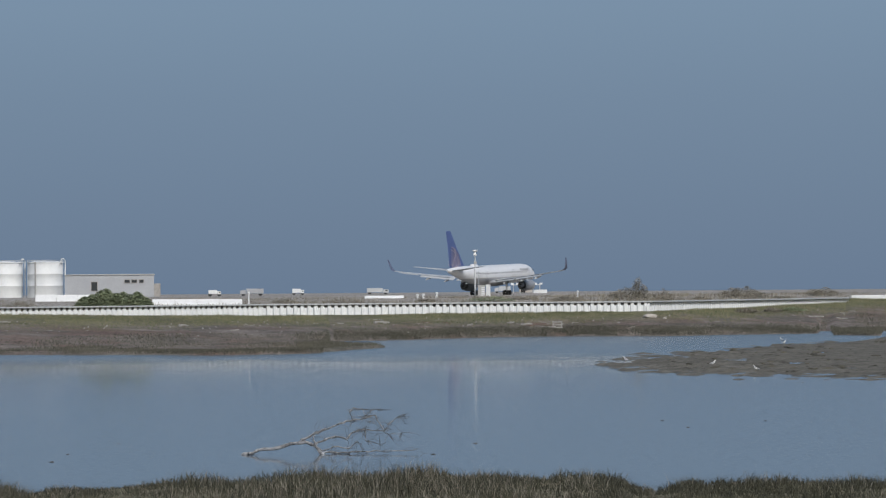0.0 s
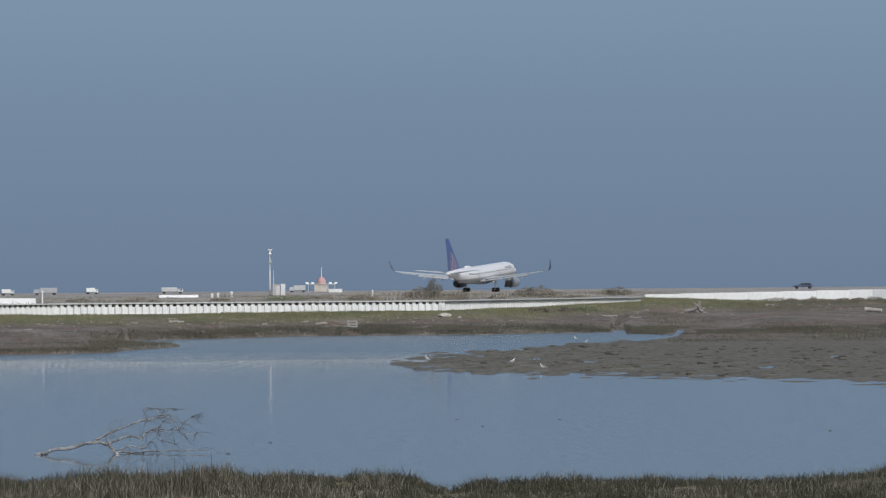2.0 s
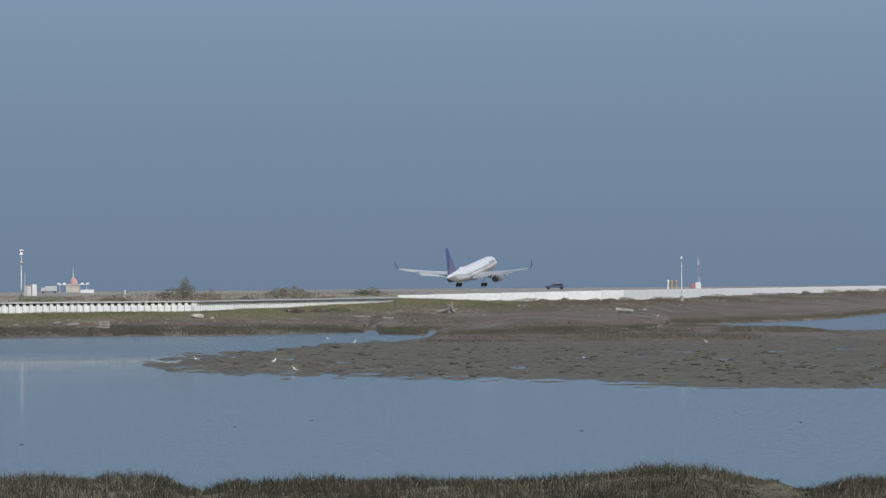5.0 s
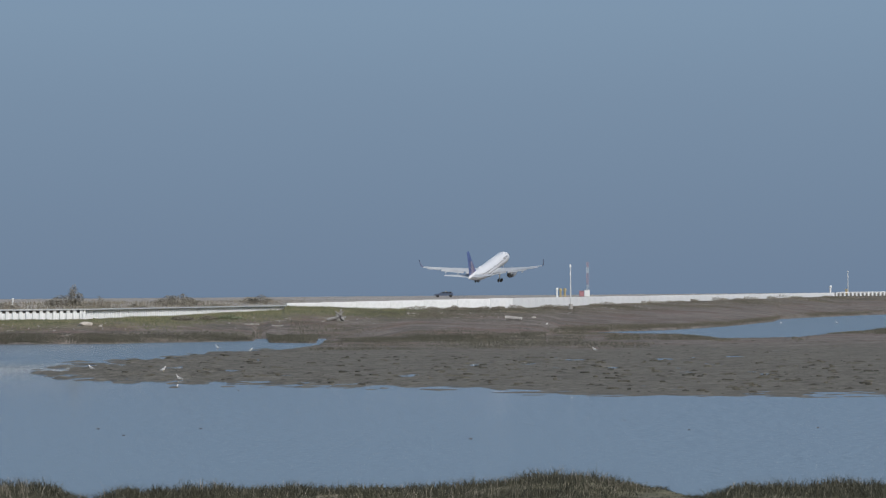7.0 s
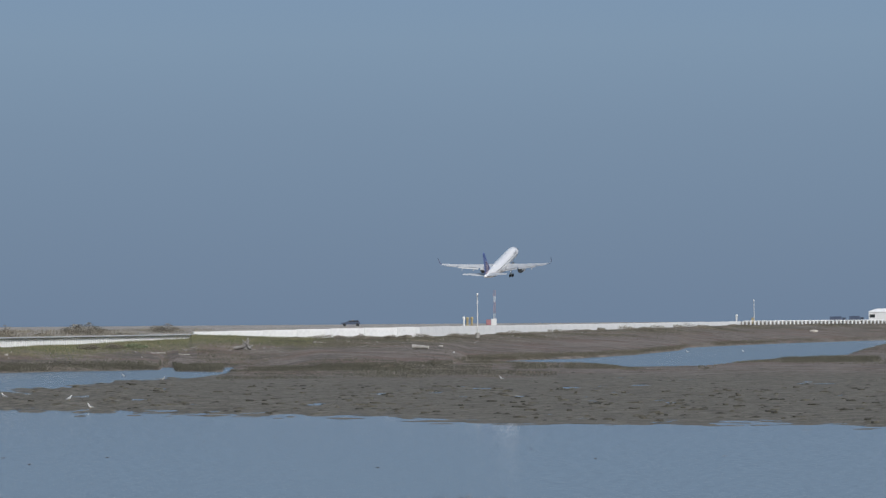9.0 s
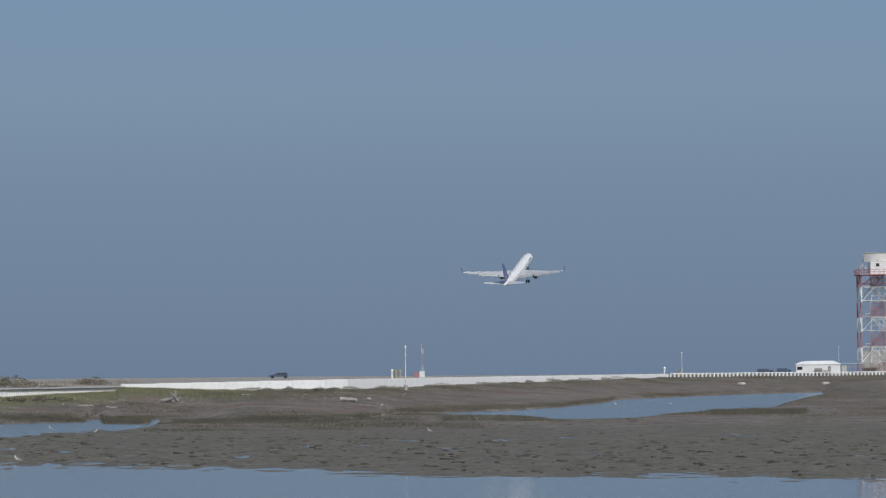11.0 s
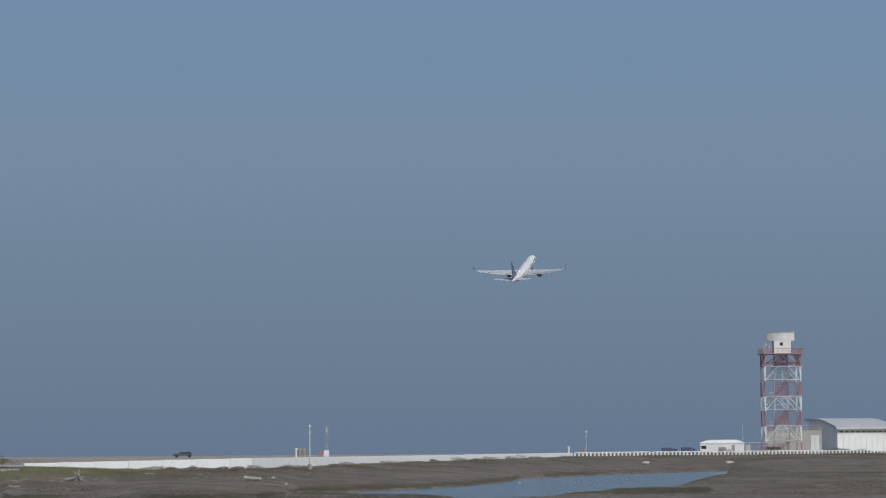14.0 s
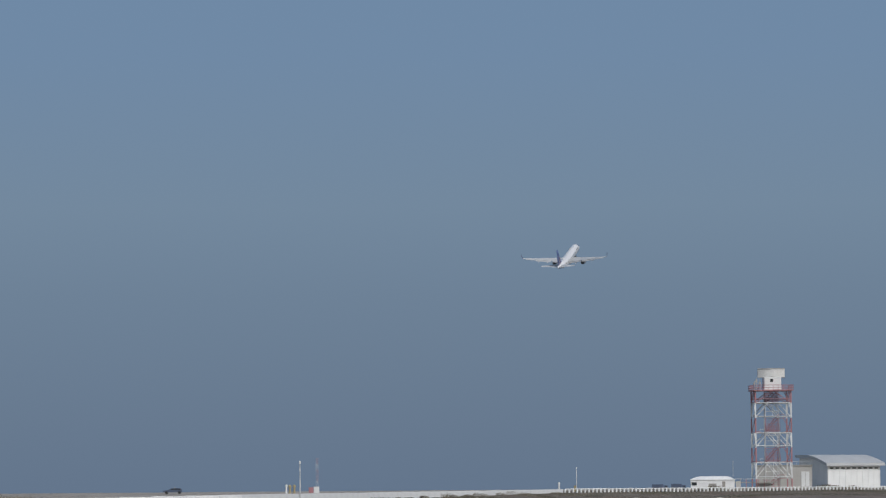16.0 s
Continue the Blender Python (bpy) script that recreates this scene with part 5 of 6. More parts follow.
# ---- radar site ----
def radar_tower():
    base = 4.2
    root = thing("radar_tower", spot(18.11, 1080, base, 7), "red and white lattice radar tower with white antenna on top", "radar tower")
    w, levels = 5.2, [0.0, 3.4, 8.0, 12.4, 16.7, 21.0, 25.4, 29.0]
    paints = [RED_PAINT, WHITE_PANEL, RED_PAINT, WHITE_PANEL, RED_PAINT, WHITE_PANEL, RED_PAINT]
    corner = [(-w, -w), (w, -w), (w, w), (-w, w)]
    for j, (z0, z1) in enumerate(zip(levels, levels[1:])):
        paint = paints[j]
        for x, y in corner:
            bm = bmesh.new()
            box(bm, x, y, (z0 + z1) / 2, 0.36, 0.36, z1 - z0)
            part("leg", bm, paint, root)
        for (xa, ya), (xb, yb) in zip(corner, corner[1:] + corner[:1]):
            mx, my = (xa + xb) / 2, (ya + yb) / 2
            bars = [((xa, ya, z1), (xb, yb, z1), 0.12)] if j % 2 else []
            if j % 2:
                bars += [((xa, ya, z0 + 0.2), (mx - (xb - xa) * 0.14, my - (yb - ya) * 0.14, z1), 0.12), ((xb, yb, z0 + 0.2), (mx + (xb - xa) * 0.14, my + (yb - ya) * 0.14, z1), 0.12),
                         ((xa, ya, z0 + 0.5), (xb, yb, z0 + 0.5), 0.09)]
            elif j == 6:
                bars += [((xa, ya, z0), (mx, my, z1), 0.12), ((xb, yb, z0), (mx, my, z1), 0.12), ((xa, ya, z0 + 1.2), (xb, yb, z0 + 1.2), 0.09)]
            else:
                bars += [((xa, ya, z0 + 0.6), (xa + (xb - xa) * 0.16, ya + (yb - ya) * 0.16, z0), 0.10), ((xb, yb, z0 + 0.6), (xb - (xb - xa) * 0.16, yb - (yb - ya) * 0.16, z0), 0.10)]
            for p, q, r in bars:
                bm = bmesh.new()
                tube(bm, [p, q], r, 4)
                part("brace", bm, paint, root)
    # stairs inside, flight by flight
    for j, (z0, z1) in enumerate(zip(levels, levels[1:])):
        paint = paints[j]
        x0, x1 = (-1.8, 2.0) if j % 2 == 0 else (2.0, -1.8)
        bm = bmesh.new()
        for y in (-0.6, 0.6):
            tube(bm, [(x0, y, z0), (x1, y, z1)], 0.09, 4)
            tube(bm, [(x0, y, z0 + 1.0), (x1, y, z1 + 1.0)], 0.06, 4)
        for s in range(16):
            u = (s + 0.5) / 16
            box(bm, x0 + (x1 - x0) * u, 0, z0 + (z1 - z0) * u, 0.3, 1.2, 0.05)
        box(bm, x1 + (0.9 if x1 > 0 else -0.9), 0, z1, 1.8, 2.0, 0.12)
        for dx in (-0.8, 0.8):
            tube(bm, [(x1 + (0.9 if x1 > 0 else -0.9) + dx, -1.0, z1), (x1 + (0.9 if x1 > 0 else -0.9) + dx, -1.0, z1 + 1.1)], 0.06, 4)
        tube(bm, [(x1 + (0.1 if x1 > 0 else -1.7), -1.0, z1 + 1.1), (x1 + (1.7 if x1 > 0 else -0.1), -1.0, z1 + 1.1)], 0.06, 4)
        part("stair_flight", bm, paint, root, "steel stair flight with landing")
    # stair shaft posts and their rungs
    for j, (z0, z1) in enumerate(zip(levels, levels[1:])):
        for x, y in ((-1.9, -1.5), (1.9, -1.5), (-1.9, 1.5), (1.9, 1.5), (0.3, -1.5)):
            bm = bmesh.new()
            tube(bm, [(x, y, z0), (x, y, z1)], 0.075, 5)
            part("shaft_post", bm, paints[j], root)
        bm = bmesh.new()
        for z in np.arange(z0 + 0.4, z1, 0.62 if j % 2 == 0 else 1.6):
            for y in (-1.5, 1.5):
                tube(bm, [(-1.9, y, z), (1.9, y, z)], 0.05, 4)
            for x in (-1.9, 1.9):
                tube(bm, [(x, -1.5, z), (x, 1.5, z)], 0.05, 4)
        part("shaft_rails", bm, paints[j], root, "thin rails round the stair shaft")
    # caged landings at the red stages, and their thin cross bracing
    for j in (2, 4, 6):
        z = levels[j] + 0.7
        bm = bmesh.new()
        box(bm, 0.3, -0.2, z, 4.4, 2.6, 0.16)
        for x in np.linspace(-1.8, 2.4, 6):
            tube(bm, [(x, -1.4, z), (x, -1.4, z + 1.9)], 0.05, 4)
        for up in (0.6, 1.2, 1.9):
            tube(bm, [(-1.8, -1.4, z + up), (2.4, -1.4, z + up)], 0.05, 4)
        part("landing", bm, RED_PAINT, root, "red caged stair landing")
        for side in (-1, 1):
            bm = bmesh.new()
            tube(bm, [(side * w, -w, levels[j]), (side * w * 0.82, w, levels[j + 1])], 0.13, 4)
            tube(bm, [(side * w, w, levels[j]), (side * w, -w, levels[j + 1])], 0.11, 4)
            part("brace", bm, RED_PAINT, root)
    bm = bmesh.new()
    tube(bm, [(-1.9, 0.8, 0), (-1.9, 0.8, 28.6)], 0.14, 6)
    tube(bm, [(2.2, -0.8, 0), (2.2, -0.8, 24)], 0.10, 6)
    part("cable_riser", bm, GALVANISED, root, "vertical cable ducts")
    bm = bmesh.new()
    box(bm, 0, 0, 29.1, 11.9, 11.9, 0.3)
    part("platform", bm, RED_PAINT, root, "red steel top platform")
    bm = bmesh.new()
    edge = [(-5.9, -5.9), (5.9, -5.9), (5.9, 5.9), (-5.9, 5.9)]
    for (xa, ya), (xb, yb) in zip(edge, edge[1:] + edge[:1]):
        for z in (29.9, 30.6):
            tube(bm, [(xa, ya, z), (xb, yb, z)], 0.07, 4)
        for s in range(9):
            x, y = xa + (xb - xa) * s / 8, ya + (yb - ya) * s / 8
            tube(bm, [(x, y, 29.1), (x, y, 30.6)], 0.06, 4)
    part("railing", bm, RED_PAINT, root, "red guard railing")
    bm = bmesh.new()
    box(bm, 0.3, 0, 30.9, 5.0, 4.6, 4.0, bevel=0.1)
    cabin = part("cabin", bm, WHITE_PANEL, root, "white equipment cabin")
    bm = bmesh.new()
    box(bm, 0.0, -2.33, 32.0, 0.9, 0.1, 0.9)
    part("window", bm, DARK_GLASS, cabin)
    bm = bmesh.new()
    lathe(bm, [(1.1, 32.8), (0.9, 33.4)], 12, 0.3, 0)
    part("turntable", bm, GREY_PANEL, root)
    bm = bmesh.new()
    loops = []
    for x in np.linspace(-3.95, 3.95, 13):
        bow = 1.7 * (x / 3.95) ** 2
        loops.append([(x + 0.2, -0.9 - 0.0 + bow * 0.6, 33.0), (x + 0.2, 0.5 + bow * 0.6, 33.0), (x + 0.2, 0.5 + bow * 0.6, 35.5), (x + 0.2, -0.9 + bow * 0.6, 35.5)])
    rings(bm, loops)
    ant = part("antenna", bm, GALVANISED, root, "wide pale radar antenna")
    bm = bmesh.new()
    for z in (32.98, 35.5):
        tube(bm, [(x + 0.2, -0.95 + 1.02 * (x / 3.95) ** 2, z) for x in np.linspace(-3.98, 3.98, 13)], 0.12, 5)
    part("rim", bm, GREY_PANEL, ant)
    bm = bmesh.new()
    for x, z in ((-4.6, 31.8), (-3.6, 31.2), (-5.2, 31.0)):
        tube(bm, [(x, -3, 28.8), (x, -3, z + 1.0)], 0.08, 5)
        box(bm, x, -3, z, 0.5, 0.5, 0.8)
    part("whip_aerials", bm, GREY_PANEL, root, "small aerials on the platform")


radar_tower()


def radar_hut():
    root = thing("radar_hut", spot(17.19, 1062, 4.3), "long low white hut with a hipped roof and grey doors", "building")
    bm = bmesh.new()
    box(bm, 0, 3, 1.5, 12.6, 6, 3.0)
    part("wall", bm, WHITE_WALL, root)
    bm = bmesh.new()
    rings(bm, [[(x0, y0, z), (x1, y0, z), (x1, y1, z), (x0, y1, z)] for x0, x1, y0, y1, z in ((-6.5, 6.4, -0.15, 6.15, 2.95), (-6.5, 6.4, -0.15, 6.15, 3.12), (-5.0, 5.2, 1.0, 5.0, 3.75), (-3.6, 4.4, 2.2, 3.8, 4.05))])
    part("roof", bm, WHITE_WALL, root, "white hipped roof")
    for x, z, w, h in ((-5.3, 1.9, 1.5, 0.9), (0.0, 1.0, 2.2, 1.9), (3.2, 1.6, 0.9, 1.9)):
        bm = bmesh.new()
        box(bm, x, -0.02, z, w, 0.12, h, bevel=0.03)
        part("door" if h > 1.5 else "window", bm, DARK_GLASS if h < 1.5 else CONCRETE, root)
    bm = bmesh.new()
    box(bm, 7.4, 2.6, 1.3, 1.4, 3, 2.6, bevel=0.06)
    part("annex", bm, GREY_PANEL, root)
    bm = bmesh.new()
    tube(bm, [(5.9, 1, 3.8), (5.9, 1, 8.4)], 0.05, 5)
    part("aerial", bm, GALVANISED, root)


radar_hut()


def equipment_shed():
    root = thing("equipment_shed", spot(18.30, 1100, 4.4), "grey flat-roofed equipment shed with white double doors", "building")
    bm = bmesh.new()
    box(bm, 0, 4, 3.5, 16.5, 8, 7.0)
    part("wall", bm, GREY_PANEL, root)
    bm = bmesh.new()
    box(bm, 0, 4, 7.1, 17.0, 8.5, 0.25)
    part("roof", bm, GREY_PANEL, root)
    for x in (5.6, 6.85):
        bm = bmesh.new()
        box(bm, x, -0.05, 3.0, 1.15, 0.14, 4.4, bevel=0.03)
        part("door", bm, WHITE_PANEL, root, "white door leaf")
    bm = bmesh.new()
    for x in np.linspace(-8.2, 8.2, 12):
        tube(bm, [(x, -0.1, 7.2), (x, -0.1, 8.2)], 0.05, 4)
    tube(bm, [(-8.2, -0.1, 8.2), (8.2, -0.1, 8.2)], 0.05, 4)
    part("railing", bm, GALVANISED, root)
    # low steel frame before the shed
    frame_root = thing("steel_platform", spot(17.85, 1068, 4.3), "low dark steel equipment platform by the tower", "platform")
    bm = bmesh.new()
    box(bm, 0, 0, 2.2, 12.5, 3.0, 0.2)
    part("deck", bm, CONCRETE, frame_root)
    for x in np.linspace(-6, 6, 8):
        bm = bmesh.new()
        tube(bm, [(x, -1.3, 0), (x, -1.3, 3.2)], 0.11, 5)
        part("post", bm, RED_PAINT if int(x * 10) % 3 else GREY_PANEL, frame_root)
    bm = bmesh.new()
    box(bm, 2.5, 0.5, 1.0, 4.2, 1.6, 1.9, bevel=0.05)
    part("tank", bm, GREY_PANEL, frame_root)
    bm = bmesh.new()
    tube(bm, [(-6, -1.3, 3.2), (6, -1.3, 3.2)], 0.07, 5)
    part("railing", bm, GALVANISED, frame_root)


equipment_shed()


def hangar():
    root = thing("hangar", spot(19.376, 1150, 4.6, 28), "white hangar with a broad curved metal roof", "hangar")
    bm = bmesh.new()
    loops = []
    for y in np.linspace(0, 19, 12):
        z = 6.75 + 2.7 * math.sin(min(1.0, y / 15.0) * math.pi / 2)
        loops.append([(-9.2, y, -0.3), (9.2, y, -0.3), (9.2, y, z), (-9.2, y, z)])
    rings(bm, loops)
    part("wall", bm, WHITE_PANEL, root)
    bm = bmesh.new()
    loops = []
    for y in np.linspace(-1.3, 20, 16):
        z = 6.85 + 2.7 * math.sin(max(0.0, min(1.0, (y + 1.3) / 15.5)) * math.pi / 2)
        loops.append([(-10.2, y, z), (10.2, y, z), (10.2, y, z + 0.85), (-10.2, y, z + 0.85)])
    rings(bm, loops)
    part("roof", bm, PALE_METAL, root, "pale curved metal roof", smooth=True)
    for k in range(9):
        bm = bmesh.new()
        box(bm, -7.8 + k * 1.95, -0.03, 6.15, 1.2, 0.12, 0.42)
        part("window", bm, DARK_GLASS, root)
    for k in range(10):
        bm = bmesh.new()
        box(bm, -9.0 + k * 2.0, -0.05, 2.8, 0.14, 0.12, 5.6)
        part("rib", bm, WHITE_PANEL, root)


hangar()


# ---- drift and debris on the shore ----
def drift_log(bearing, dist, length, r, tilt, label, seed, forks=0):
    rng = random.Random(seed)
    bm = bmesh.new()
    pts = [(-length / 2 + length * i / 6, rng.uniform(-0.1, 0.1), r * 0.8 + rng.uniform(-0.05, 0.08) + tilt * i / 6) for i in range(7)]
    tube(bm, pts, [r * (1.1 - 0.08 * i) * rng.uniform(0.85, 1.1) for i in range(7)], 9)
    for _ in range(forks):
        i = rng.randrange(2, 7)
        p = Vector(pts[i])
        tube(bm, [p, p + Vector((rng.uniform(-0.3, 0.5), rng.uniform(-0.4, 0.4), rng.uniform(0.3, 0.7))), p + Vector((rng.uniform(-0.4, 1.0), rng.uniform(-0.6, 0.6), rng.uniform(0.6, 1.3)))], [r * 0.5, r * 0.35, r * 0.15], 6)
    return lone("driftwood_log", bm, DRIFTWOOD, spot(bearing, dist, height(bearing, dist), rng.uniform(-20, 20)), label, "driftwood", "driftwood on the shore", smooth=True)


def root_stump(bearing, dist):
    """An uprooted stump: a short trunk on its side with a fan of broken roots."""
    rng = random.Random(3)
    root = thing("driftwood_stump", spot(bearing, dist, height(bearing, dist), -12), "weathered grey uprooted stump with a fan of broken roots", "driftwood", "driftwood on the shore")
    bm = bmesh.new()
    tube(bm, [(-1.5, 0.1, 0.22), (-1.0, 0.0, 0.32), (-0.3, 0.05, 0.42), (0.3, 0.0, 0.55), (0.7, 0.0, 0.6)], [0.2, 0.26, 0.28, 0.38, 0.3], 10)
    part("trunk", bm, STUMP_WOOD, root, smooth=True)
    for k in range(20):
        u = k / 20 * math.tau + rng.uniform(-0.15, 0.15)
        reach = rng.uniform(0.8, 1.6)
        d = Vector((rng.uniform(-0.5, 0.6), 0.9 * math.cos(u), math.sin(u))).normalized()
        pts = [Vector((0.5, 0, 0.62))]
        for _ in range(4):
            d = (d + Vector((rng.gauss(0, 0.3), rng.gauss(0, 0.3), rng.gauss(0, 0.3)))).normalized()
            q = pts[-1] + d * reach / 4
            q.z = max(q.z, 0.03)
            pts.append(q)
        bm = bmesh.new()
        tube(bm, pts, [0.20, 0.17, 0.13, 0.10, 0.05], 6)
        part("root", bm, STUMP_WOOD, root)


drift_log(-0.956, 455, 1.9, 0.16, 0.0, "pale driftwood log lying on brown ground", 1)
drift_log(-4.05, 430, 1.0, 0.14, 0.1, "short pale driftwood log on brown ground", 2)
root_stump(7.13, 524)
drift_log(9.88, 524, 2.4, 0.36, 0.0, "thick pale driftwood log on bare ground", 5)
drift_log(1.30, 460, 1.4, 0.15, 0.1, "pale driftwood log on brown ground", 6)
drift_log(1.05, 461, 1.0, 0.14, 0.1, "short pale driftwood log on brown ground", 7)
drift_log(1.62, 459, 2.2, 0.09, 0.0, "long pale driftwood plank on brown ground", 8)
drift_log(-1.6, 452, 0.8, 0.10, 0.0, "short pale driftwood log on brown ground", 9)
drift_log(0.42, 456, 0.7, 0.12, 0.1, "small pale driftwood piece on brown ground", 10)
drift_log(-6.8, 425, 1.3, 0.10, 0.0, "pale driftwood log on brown ground", 11)
drift_log(5.8, 500, 2.0, 0.12, 0.0, "pale driftwood pole on brown ground", 12)
drift_log(6.2, 505, 1.6, 0.10, 0.0, "pale driftwood pole on brown ground", 13)
drift_log(8.3, 545, 1.5, 0.14, 0.0, "grey driftwood log below the white wall", 14)


def boulder(bearing, dist, s, label, seed):
    rng = random.Random(seed)
    bm = bmesh.new()
    bmesh.ops.create_icosphere(bm, subdivisions=2, radius=s)
    for v in bm.verts:
        v.co *= 1 + 0.35 * noise.noise(v.co * 2.2 / s + Vector((seed, 0, 0)))
        v.co.z = v.co.z * 0.55 + s * 0.25
        v.co.x *= 1.4
    return lone("boulder", bm, SANDSTONE, spot(bearing, dist, height(bearing, dist), rng.uniform(0, 90)), label, "rock", "pale rocks on the shore")


boulder(3.22, 470, 0.62, "pale rounded boulder on the grassy slope", 1)
boulder(3.45, 471, 0.25, "small pale rock on the grassy slope", 2)
boulder(16.0, 940, 0.8, "pale rock beside the tidal pool", 3)
boulder(17.3, 980, 0.9, "pale rock on brown ground", 4)
boulder(10.2, 545, 0.3, "small pale rock on brown ground", 5)


def wooden_crate():
    root = thing("broken_crate", spot(1.78, 459, height(1.78, 459)), "broken weathered wooden crate with missing slats", "crate")
    for x in (-0.5, 0.5):
        for y in (-0.3, 0.3):
            bm = bmesh.new()
            box(bm, x, y, 0.42, 0.12, 0.12, 0.9)
            part("post", bm, DRIFTWOOD, root)
    for z in (0.1, 0.42, 0.78):
        bm = bmesh.new()
        box(bm, 0, -0.38, z, 1.3, 0.05, 0.16)
        part("slat", bm, DRIFTWOOD, root)


wooden_crate()


def plank(bearing, dist, length, turn, lift, label):
    bm = bmesh.new()
    box(bm, 0, 0, 0.06 + lift, length, 0.24, 0.09, Matrix.Rotation(radians(4), 4, "Y"), bevel=0.015)
    lone("plank", bm, RED_PLANK, spot(bearing, dist, height(bearing, dist), turn), label, "plank", "old planks on the shore")


for _b, _d, _l, _t, _z in ((1.42, 461, 2.4, 8, 0.0), (1.50, 461.5, 2.0, -14, 0.10), (1.58, 461, 2.6, 4, 0.0), (1.36, 460, 1.2, 30, 0.0), (-0.25, 459, 1.5, 20, 0.0), (0.05, 458.5, 1.2, -25, 0.0)):
    plank(_b, _d, _l, _t, _z, "old reddish plank washed up on the slope")


def litter():
    """Small pale sticks and stones strewn below the wall."""
    rng = random.Random(31)
    verts, faces = [], []
    for k in range(260):
        b = rng.uniform(-9, 16.5)
        wall, far = float(np.interp(b, *WALL)), float(np.interp(b, *FAR_SHORE))
        d = wall - (0.25 + abs(rng.gauss(0.25, 0.22))) * min(wall - far, 70)
        if d < far + 3:
            continue
        z = height(b, d)
        p, u = at(b, d, z), rng.uniform(0, 6.3)
        l, w, h = rng.choice(((0.7, 0.06, 0.05), (0.2, 0.12, 0.08), (0.4, 0.06, 0.05), (1.1, 0.07, 0.07), (0.25, 0.14, 0.10)))
        i = len(verts)
        for sz in (-0.2, 1):
            for sx, sy in ((-1, -1), (1, -1), (1, 1), (-1, 1)):
                x, y = sx * l / 2, sy * w / 2
                verts.append((p.x + x * math.cos(u) - y * math.sin(u), p.y + x * math.sin(u) + y * math.cos(u), p.z + sz * h + sx * 0.05 * (k % 3)))
        faces += [(i, i + 3, i + 2, i + 1), (i + 4, i + 5, i + 6, i + 7)] + [(i + j, i + (j + 1) % 4, i + 4 + (j + 1) % 4, i + 4 + j) for j in range(4)]
    tagged(raw("litter", verts, faces, DRIFTWOOD), "small pale sticks and stones strewn on the shore", "debris", kind="stuff")


litter()


def mud_clumps():
    """Weed and clods on the tidal mud."""
    rng = random.Random(44)
    verts, faces = [], []
    for k in range(1500):
        b = rng.uniform(2.6, 20.5)
        near = float(np.interp(b, *MUD_NEAR))
        d = near + abs(rng.gauss(0, 90)) + 3
        z = height(b, d)
        if z < 0.015 or z > 0.5:
            continue
        p, r = at(b, d, z), rng.choice((0.08, 0.12, 0.16, 0.3))
        i, n = len(verts), 6
        for j in range(n):
            u = j * math.tau / n
            q = r * rng.uniform(0.7, 1.3)
            verts.append((p.x + q * 1.5 * math.cos(u), p.y + q * math.sin(u), p.z - 0.03))
        verts.append((p.x + rng.uniform(-0.1, 0.1), p.y, p.z + r * rng.uniform(0.2, 0.45)))
        faces += [(i + j, i + (j + 1) % n, i + n) for j in range(n)]
    # fewer, larger dark lumps of weed
    for k in range(260):
        b = rng.uniform(3.4, 19.5)
        d = float(np.interp(b, *MUD_NEAR)) + rng.uniform(4, 110)
        z = height(b, d)
        if z < 0.02 or z > 0.4:
            continue
        p, r = at(b, d, z), rng.choice((0.12, 0.18, 0.26, 0.36))
        i, n = len(verts), 9
        for lift, span in ((-0.04, 1.0), (0.09, 0.72)):
            for j in range(n):
                u, q = j * math.tau / n, r * span * rng.uniform(0.65, 1.3)
                verts.append((p.x + q * 1.3 * math.cos(u), p.y + q * math.sin(u), p.z + lift * rng.uniform(0.6, 1.3)))
        faces += [(i + j, i + (j + 1) % n, i + n + (j + 1) % n, i + n + j) for j in range(n)] + [tuple(range(i + n, i + 2 * n))]
    tagged(raw("mud_clods", verts, faces, CLOD), "dark clods and weed on wet tidal mud", "mud", kind="stuff")


mud_clumps()


def water_specks():
    rng = random.Random(51)
    for b, d in ((-5.06, 145), (-5.85, 136), (-3.6, 178), (-0.17, 133), (0.49, 142), (3.8, 157), (5.0, 164), (-6.1, 130), (9.2, 150), (11.6, 170), (12.6, 158), (7.6, 190), (14.6, 160), (3.4, 165), (6.5, 185)):
        bm = bmesh.new()
        l = rng.uniform(0.05, 0.12)
        tube(bm, [(-l, 0, 0.0), (0, 0.01, 0.015), (l * 0.7, 0, 0.01)], [0.008, 0.014, 0.008], 6)
        lone("floating_stick", bm, SPECK, spot(b, d, 0.0, rng.uniform(-40, 40)), "small dark stick floating on the water", "stick", "floating sticks")


water_specks()


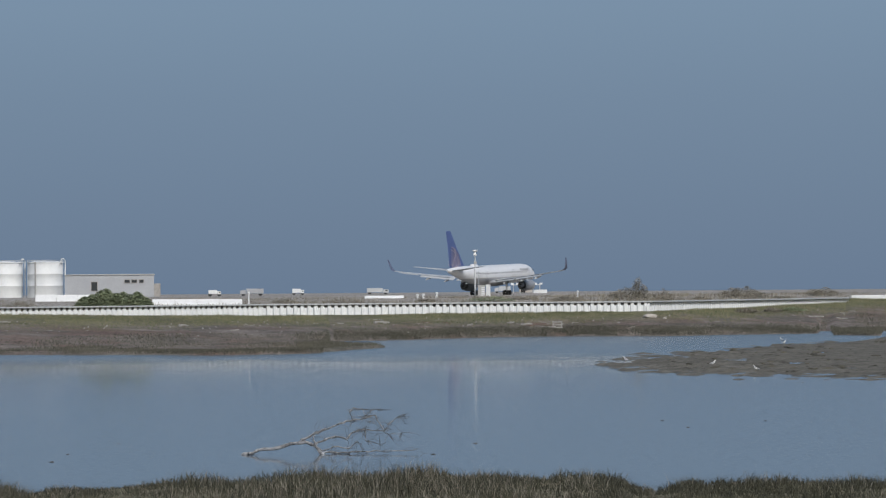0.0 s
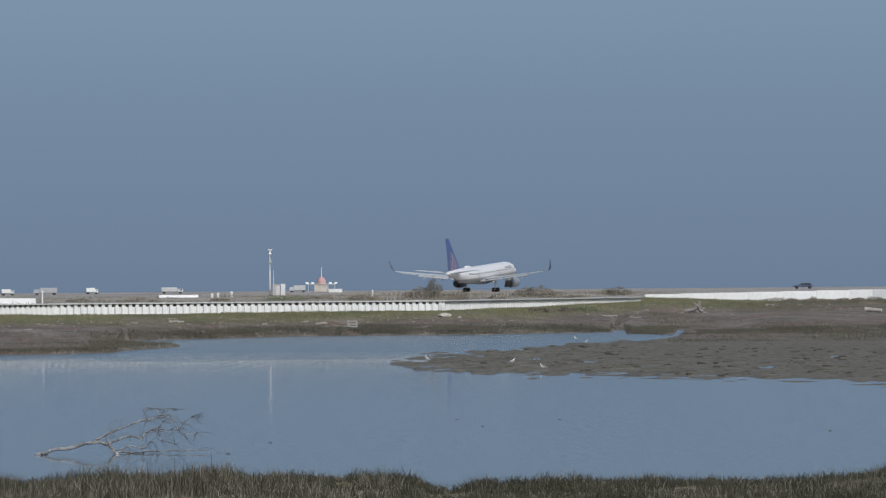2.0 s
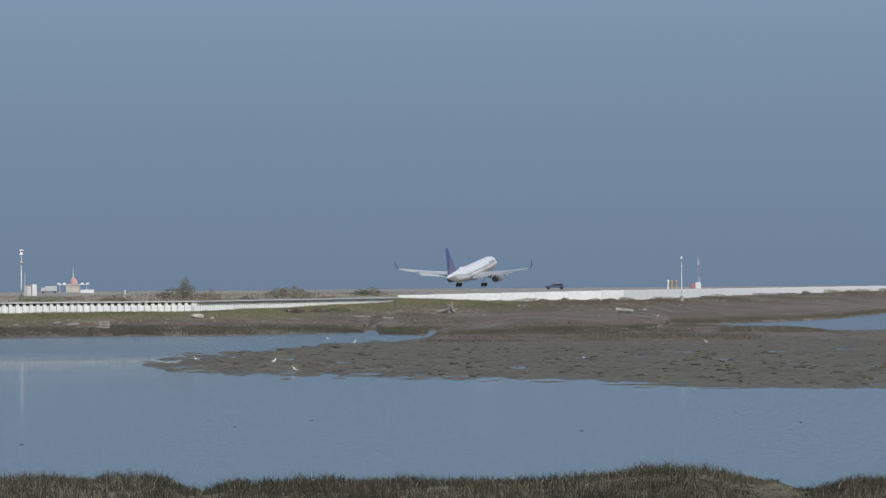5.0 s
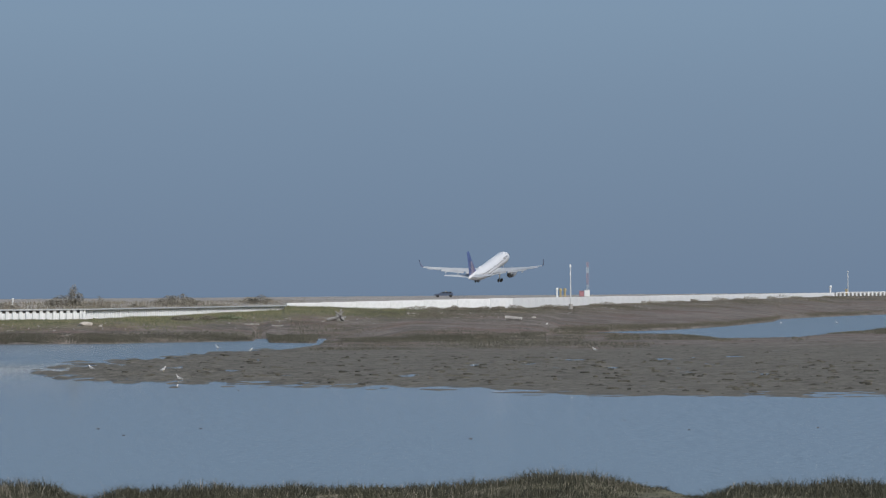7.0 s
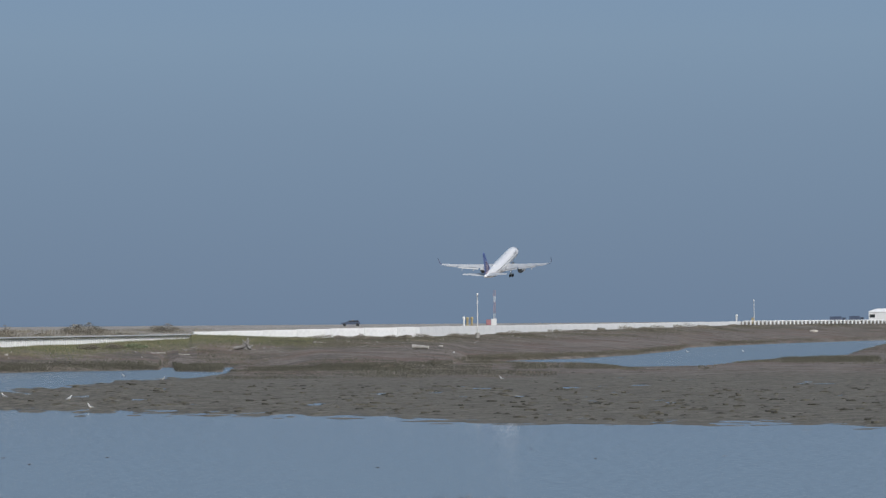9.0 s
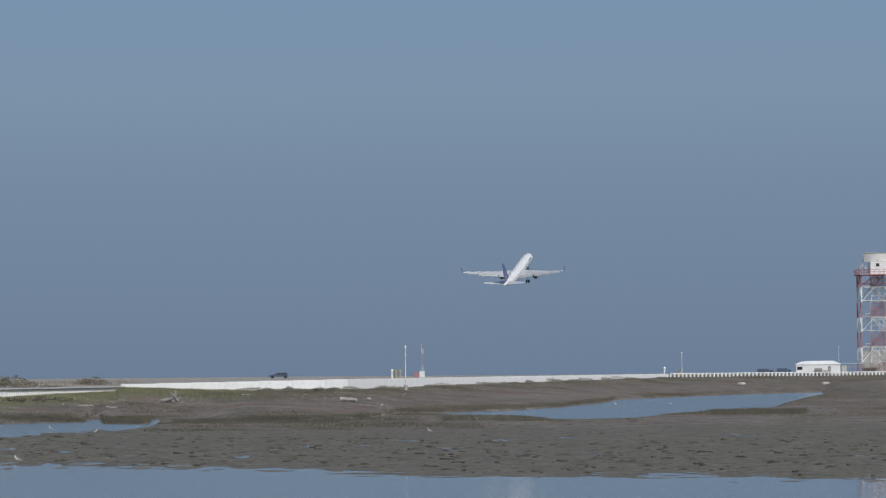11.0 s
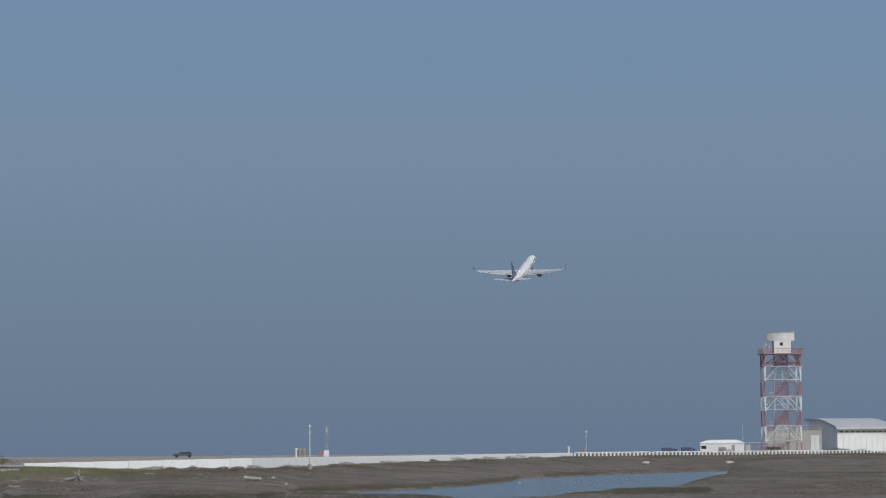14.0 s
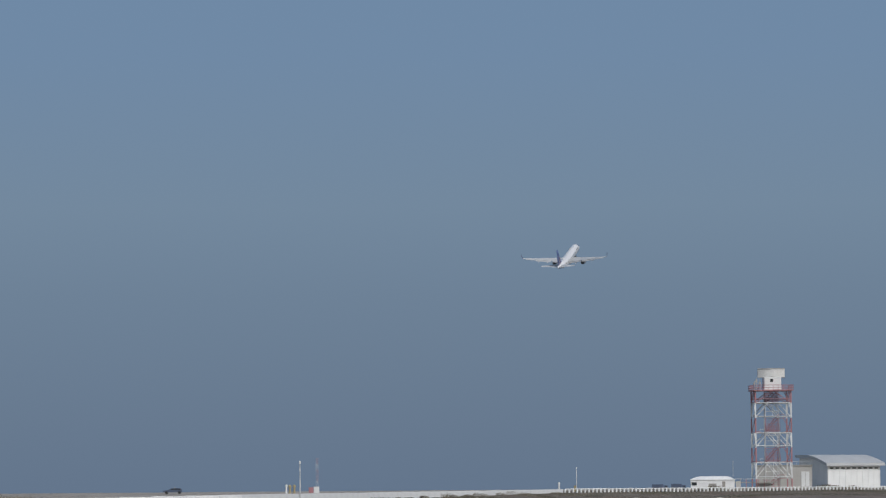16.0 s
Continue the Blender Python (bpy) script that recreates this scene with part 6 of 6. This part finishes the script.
# ---- gulls ----
def gull(bearing, dist, turn, label):
    root = thing("gull", spot(bearing, dist, max(0.0, height(bearing, dist)), turn), label, "gull", "gulls on the mud")
    bm = bmesh.new()
    sec = [(-0.30, 0.02, 0.27), (-0.2, 0.06, 0.26), (-0.08, 0.10, 0.25), (0.06, 0.11, 0.26), (0.15, 0.08, 0.30), (0.20, 0.055, 0.36), (0.23, 0.055, 0.42), (0.28, 0.05, 0.44), (0.32, 0.02, 0.43)]
    rings(bm, [[(x, r * math.cos(k * math.tau / 10), z + r * math.sin(k * math.tau / 10)) for k in range(10)] for x, r, z in sec])
    part("body", bm, FEATHER, root, smooth=True)
    for s in (-1, 1):
        bm = bmesh.new()
        rings(bm, [[(x, s * (0.09 + t), z + 0.03), (x, s * (0.115 + t), z), (x, s * (0.10 + t), z - 0.05)] for x, t, z in ((0.10, 0.0, 0.31), (-0.05, 0.01, 0.30), (-0.22, -0.02, 0.29), (-0.38, -0.06, 0.28))])
        part("wing", bm, FEATHER_GREY, root, "folded grey wing")
        bm = bmesh.new()
        tube(bm, [(0.0, s * 0.04, 0.18), (0.0, s * 0.04, -0.02)], 0.012, 5)
        part("leg", bm, YELLOW_PAINT, root)
    bm = bmesh.new()
    tube(bm, [(0.31, 0, 0.43), (0.38, 0, 0.42)], [0.018, 0.006], 6)
    part("beak", bm, YELLOW_PAINT, root)
    for ob in root.children:
        if not ob.name.startswith("leg"):
            ob.data.transform(Matrix.Translation((0, 0, 0.25)) @ Matrix.Rotation(radians(-17), 4, "Y") @ Matrix.Translation((0, 0, -0.25)))
        ob.data.transform(Matrix.Scale(0.78, 4))
    return root


WALKING_GULLS = [
    (gull(2.84, 304, 160, "white gull with grey wings walking on the mud"), 160, [(0.0, 2.84, 298), (1.5, 2.90, 297), (3.5, 3.12, 287), (7.0, 3.30, 287), (9.2, 3.42, 286), (16.0, 3.7, 286)]),
    (gull(4.20, 282, 20, "white gull with grey wings stepping along the mud"), 20, [(0.0, 4.20, 277), (1.5, 4.25, 279), (3.5, 4.36, 280), (7.0, 4.42, 280), (9.2, 4.42, 280), (16.0, 4.42, 280)]),
    (gull(4.86, 262, 200, "white gull with grey wings at the water's edge"), 200, [(0.0, 4.86, 258), (1.5, 4.74, 259), (3.5, 4.78, 260), (7.0, 4.66, 256), (9.2, 4.74, 257), (16.0, 4.74, 257)]),
    (gull(5.32, 372, 10, "white gull with grey wings wading in the inlet"), 10, [(0.0, 5.30, 374), (1.5, 5.38, 376), (3.5, 5.55, 378), (7.0, 5.78, 376), (9.2, 5.88, 376), (16.0, 6.1, 376)])]
gull(5.26, 402, 170, "white gull standing in shallow water")
gull(11.14, 359, 175, "white gull with dark grey wings resting on mud")
gull(14.04, 640, 185, "white gull standing by the tidal pool")
gull(14.9, 640, 185, "white gull standing in the tidal pool")
gull(10.4, 520, 30, "white gull standing on brown ground")


# ---- what moves ----
def motions():
    # seconds, x, y, height, nose-up angle, heading
    flight = [(0.0, 10.0, 767.7, 4.55, 1.2, 22.9), (1.5, 45.0, 837.2, 4.55, 2.3, 23.2), (3.0, 81.9, 910.4, 4.56, 5.2, 23.5), (4.2, 112.4, 970.9, 5.15, 6.6, 23.8),
              (6.5, 173.7, 1092.6, 7.38, 9.83, 24.3), (8.0, 214.8, 1174.3, 13.80, 12.6, 24.6), (9.2, 247.6, 1239.4, 22.05, 14.3, 24.8),
              (11.5, 311.2, 1364.5, 44.65, 17.3, 25.3), (13.5, 363.8, 1470.0, 70.28, 17.02, 25.7), (16.0, 426.9, 1595.3, 104.0, 17.29, 26.2)]
    walk(AIRLINER, [(t, pose(x, y, z, p, 0, -h)) for t, x, y, z, p, h in flight])
    for gear, side in ((GEAR_LEFT, -1), (GEAR_RIGHT, 1)):
        walk(gear, [(0.0, pose(side * 3.4, 0, 3.1)), (11.6, pose(side * 3.4, 0, 3.1)), (14.2, pose(side * 3.4, 0, 3.1, 0, side * 82, 0)), (16.0, pose(side * 3.4, 0, 3.1, 0, side * 82, 0))])
    # the wings bend up as they take the load
    for wing, side in WINGS:
        root_at, back = pose(side * 1.9, 0, 3.1), pose(-side * 1.9, 0, -3.1)
        walk(wing, [(t, root_at @ pose(0, 0, 0, 0, -side * up, 0) @ back)
                    for t, up in ((0.0, -1.1), (2.0, -0.7), (4.0, 0.6), (6.5, 1.3), (8.0, 1.7), (16.0, 1.7))])
    for bird, turn, steps in WALKING_GULLS:
        walk(bird, [(t, spot(b, d, max(-0.03, height(b, d)), turn)) for t, b, d in steps])


motions()
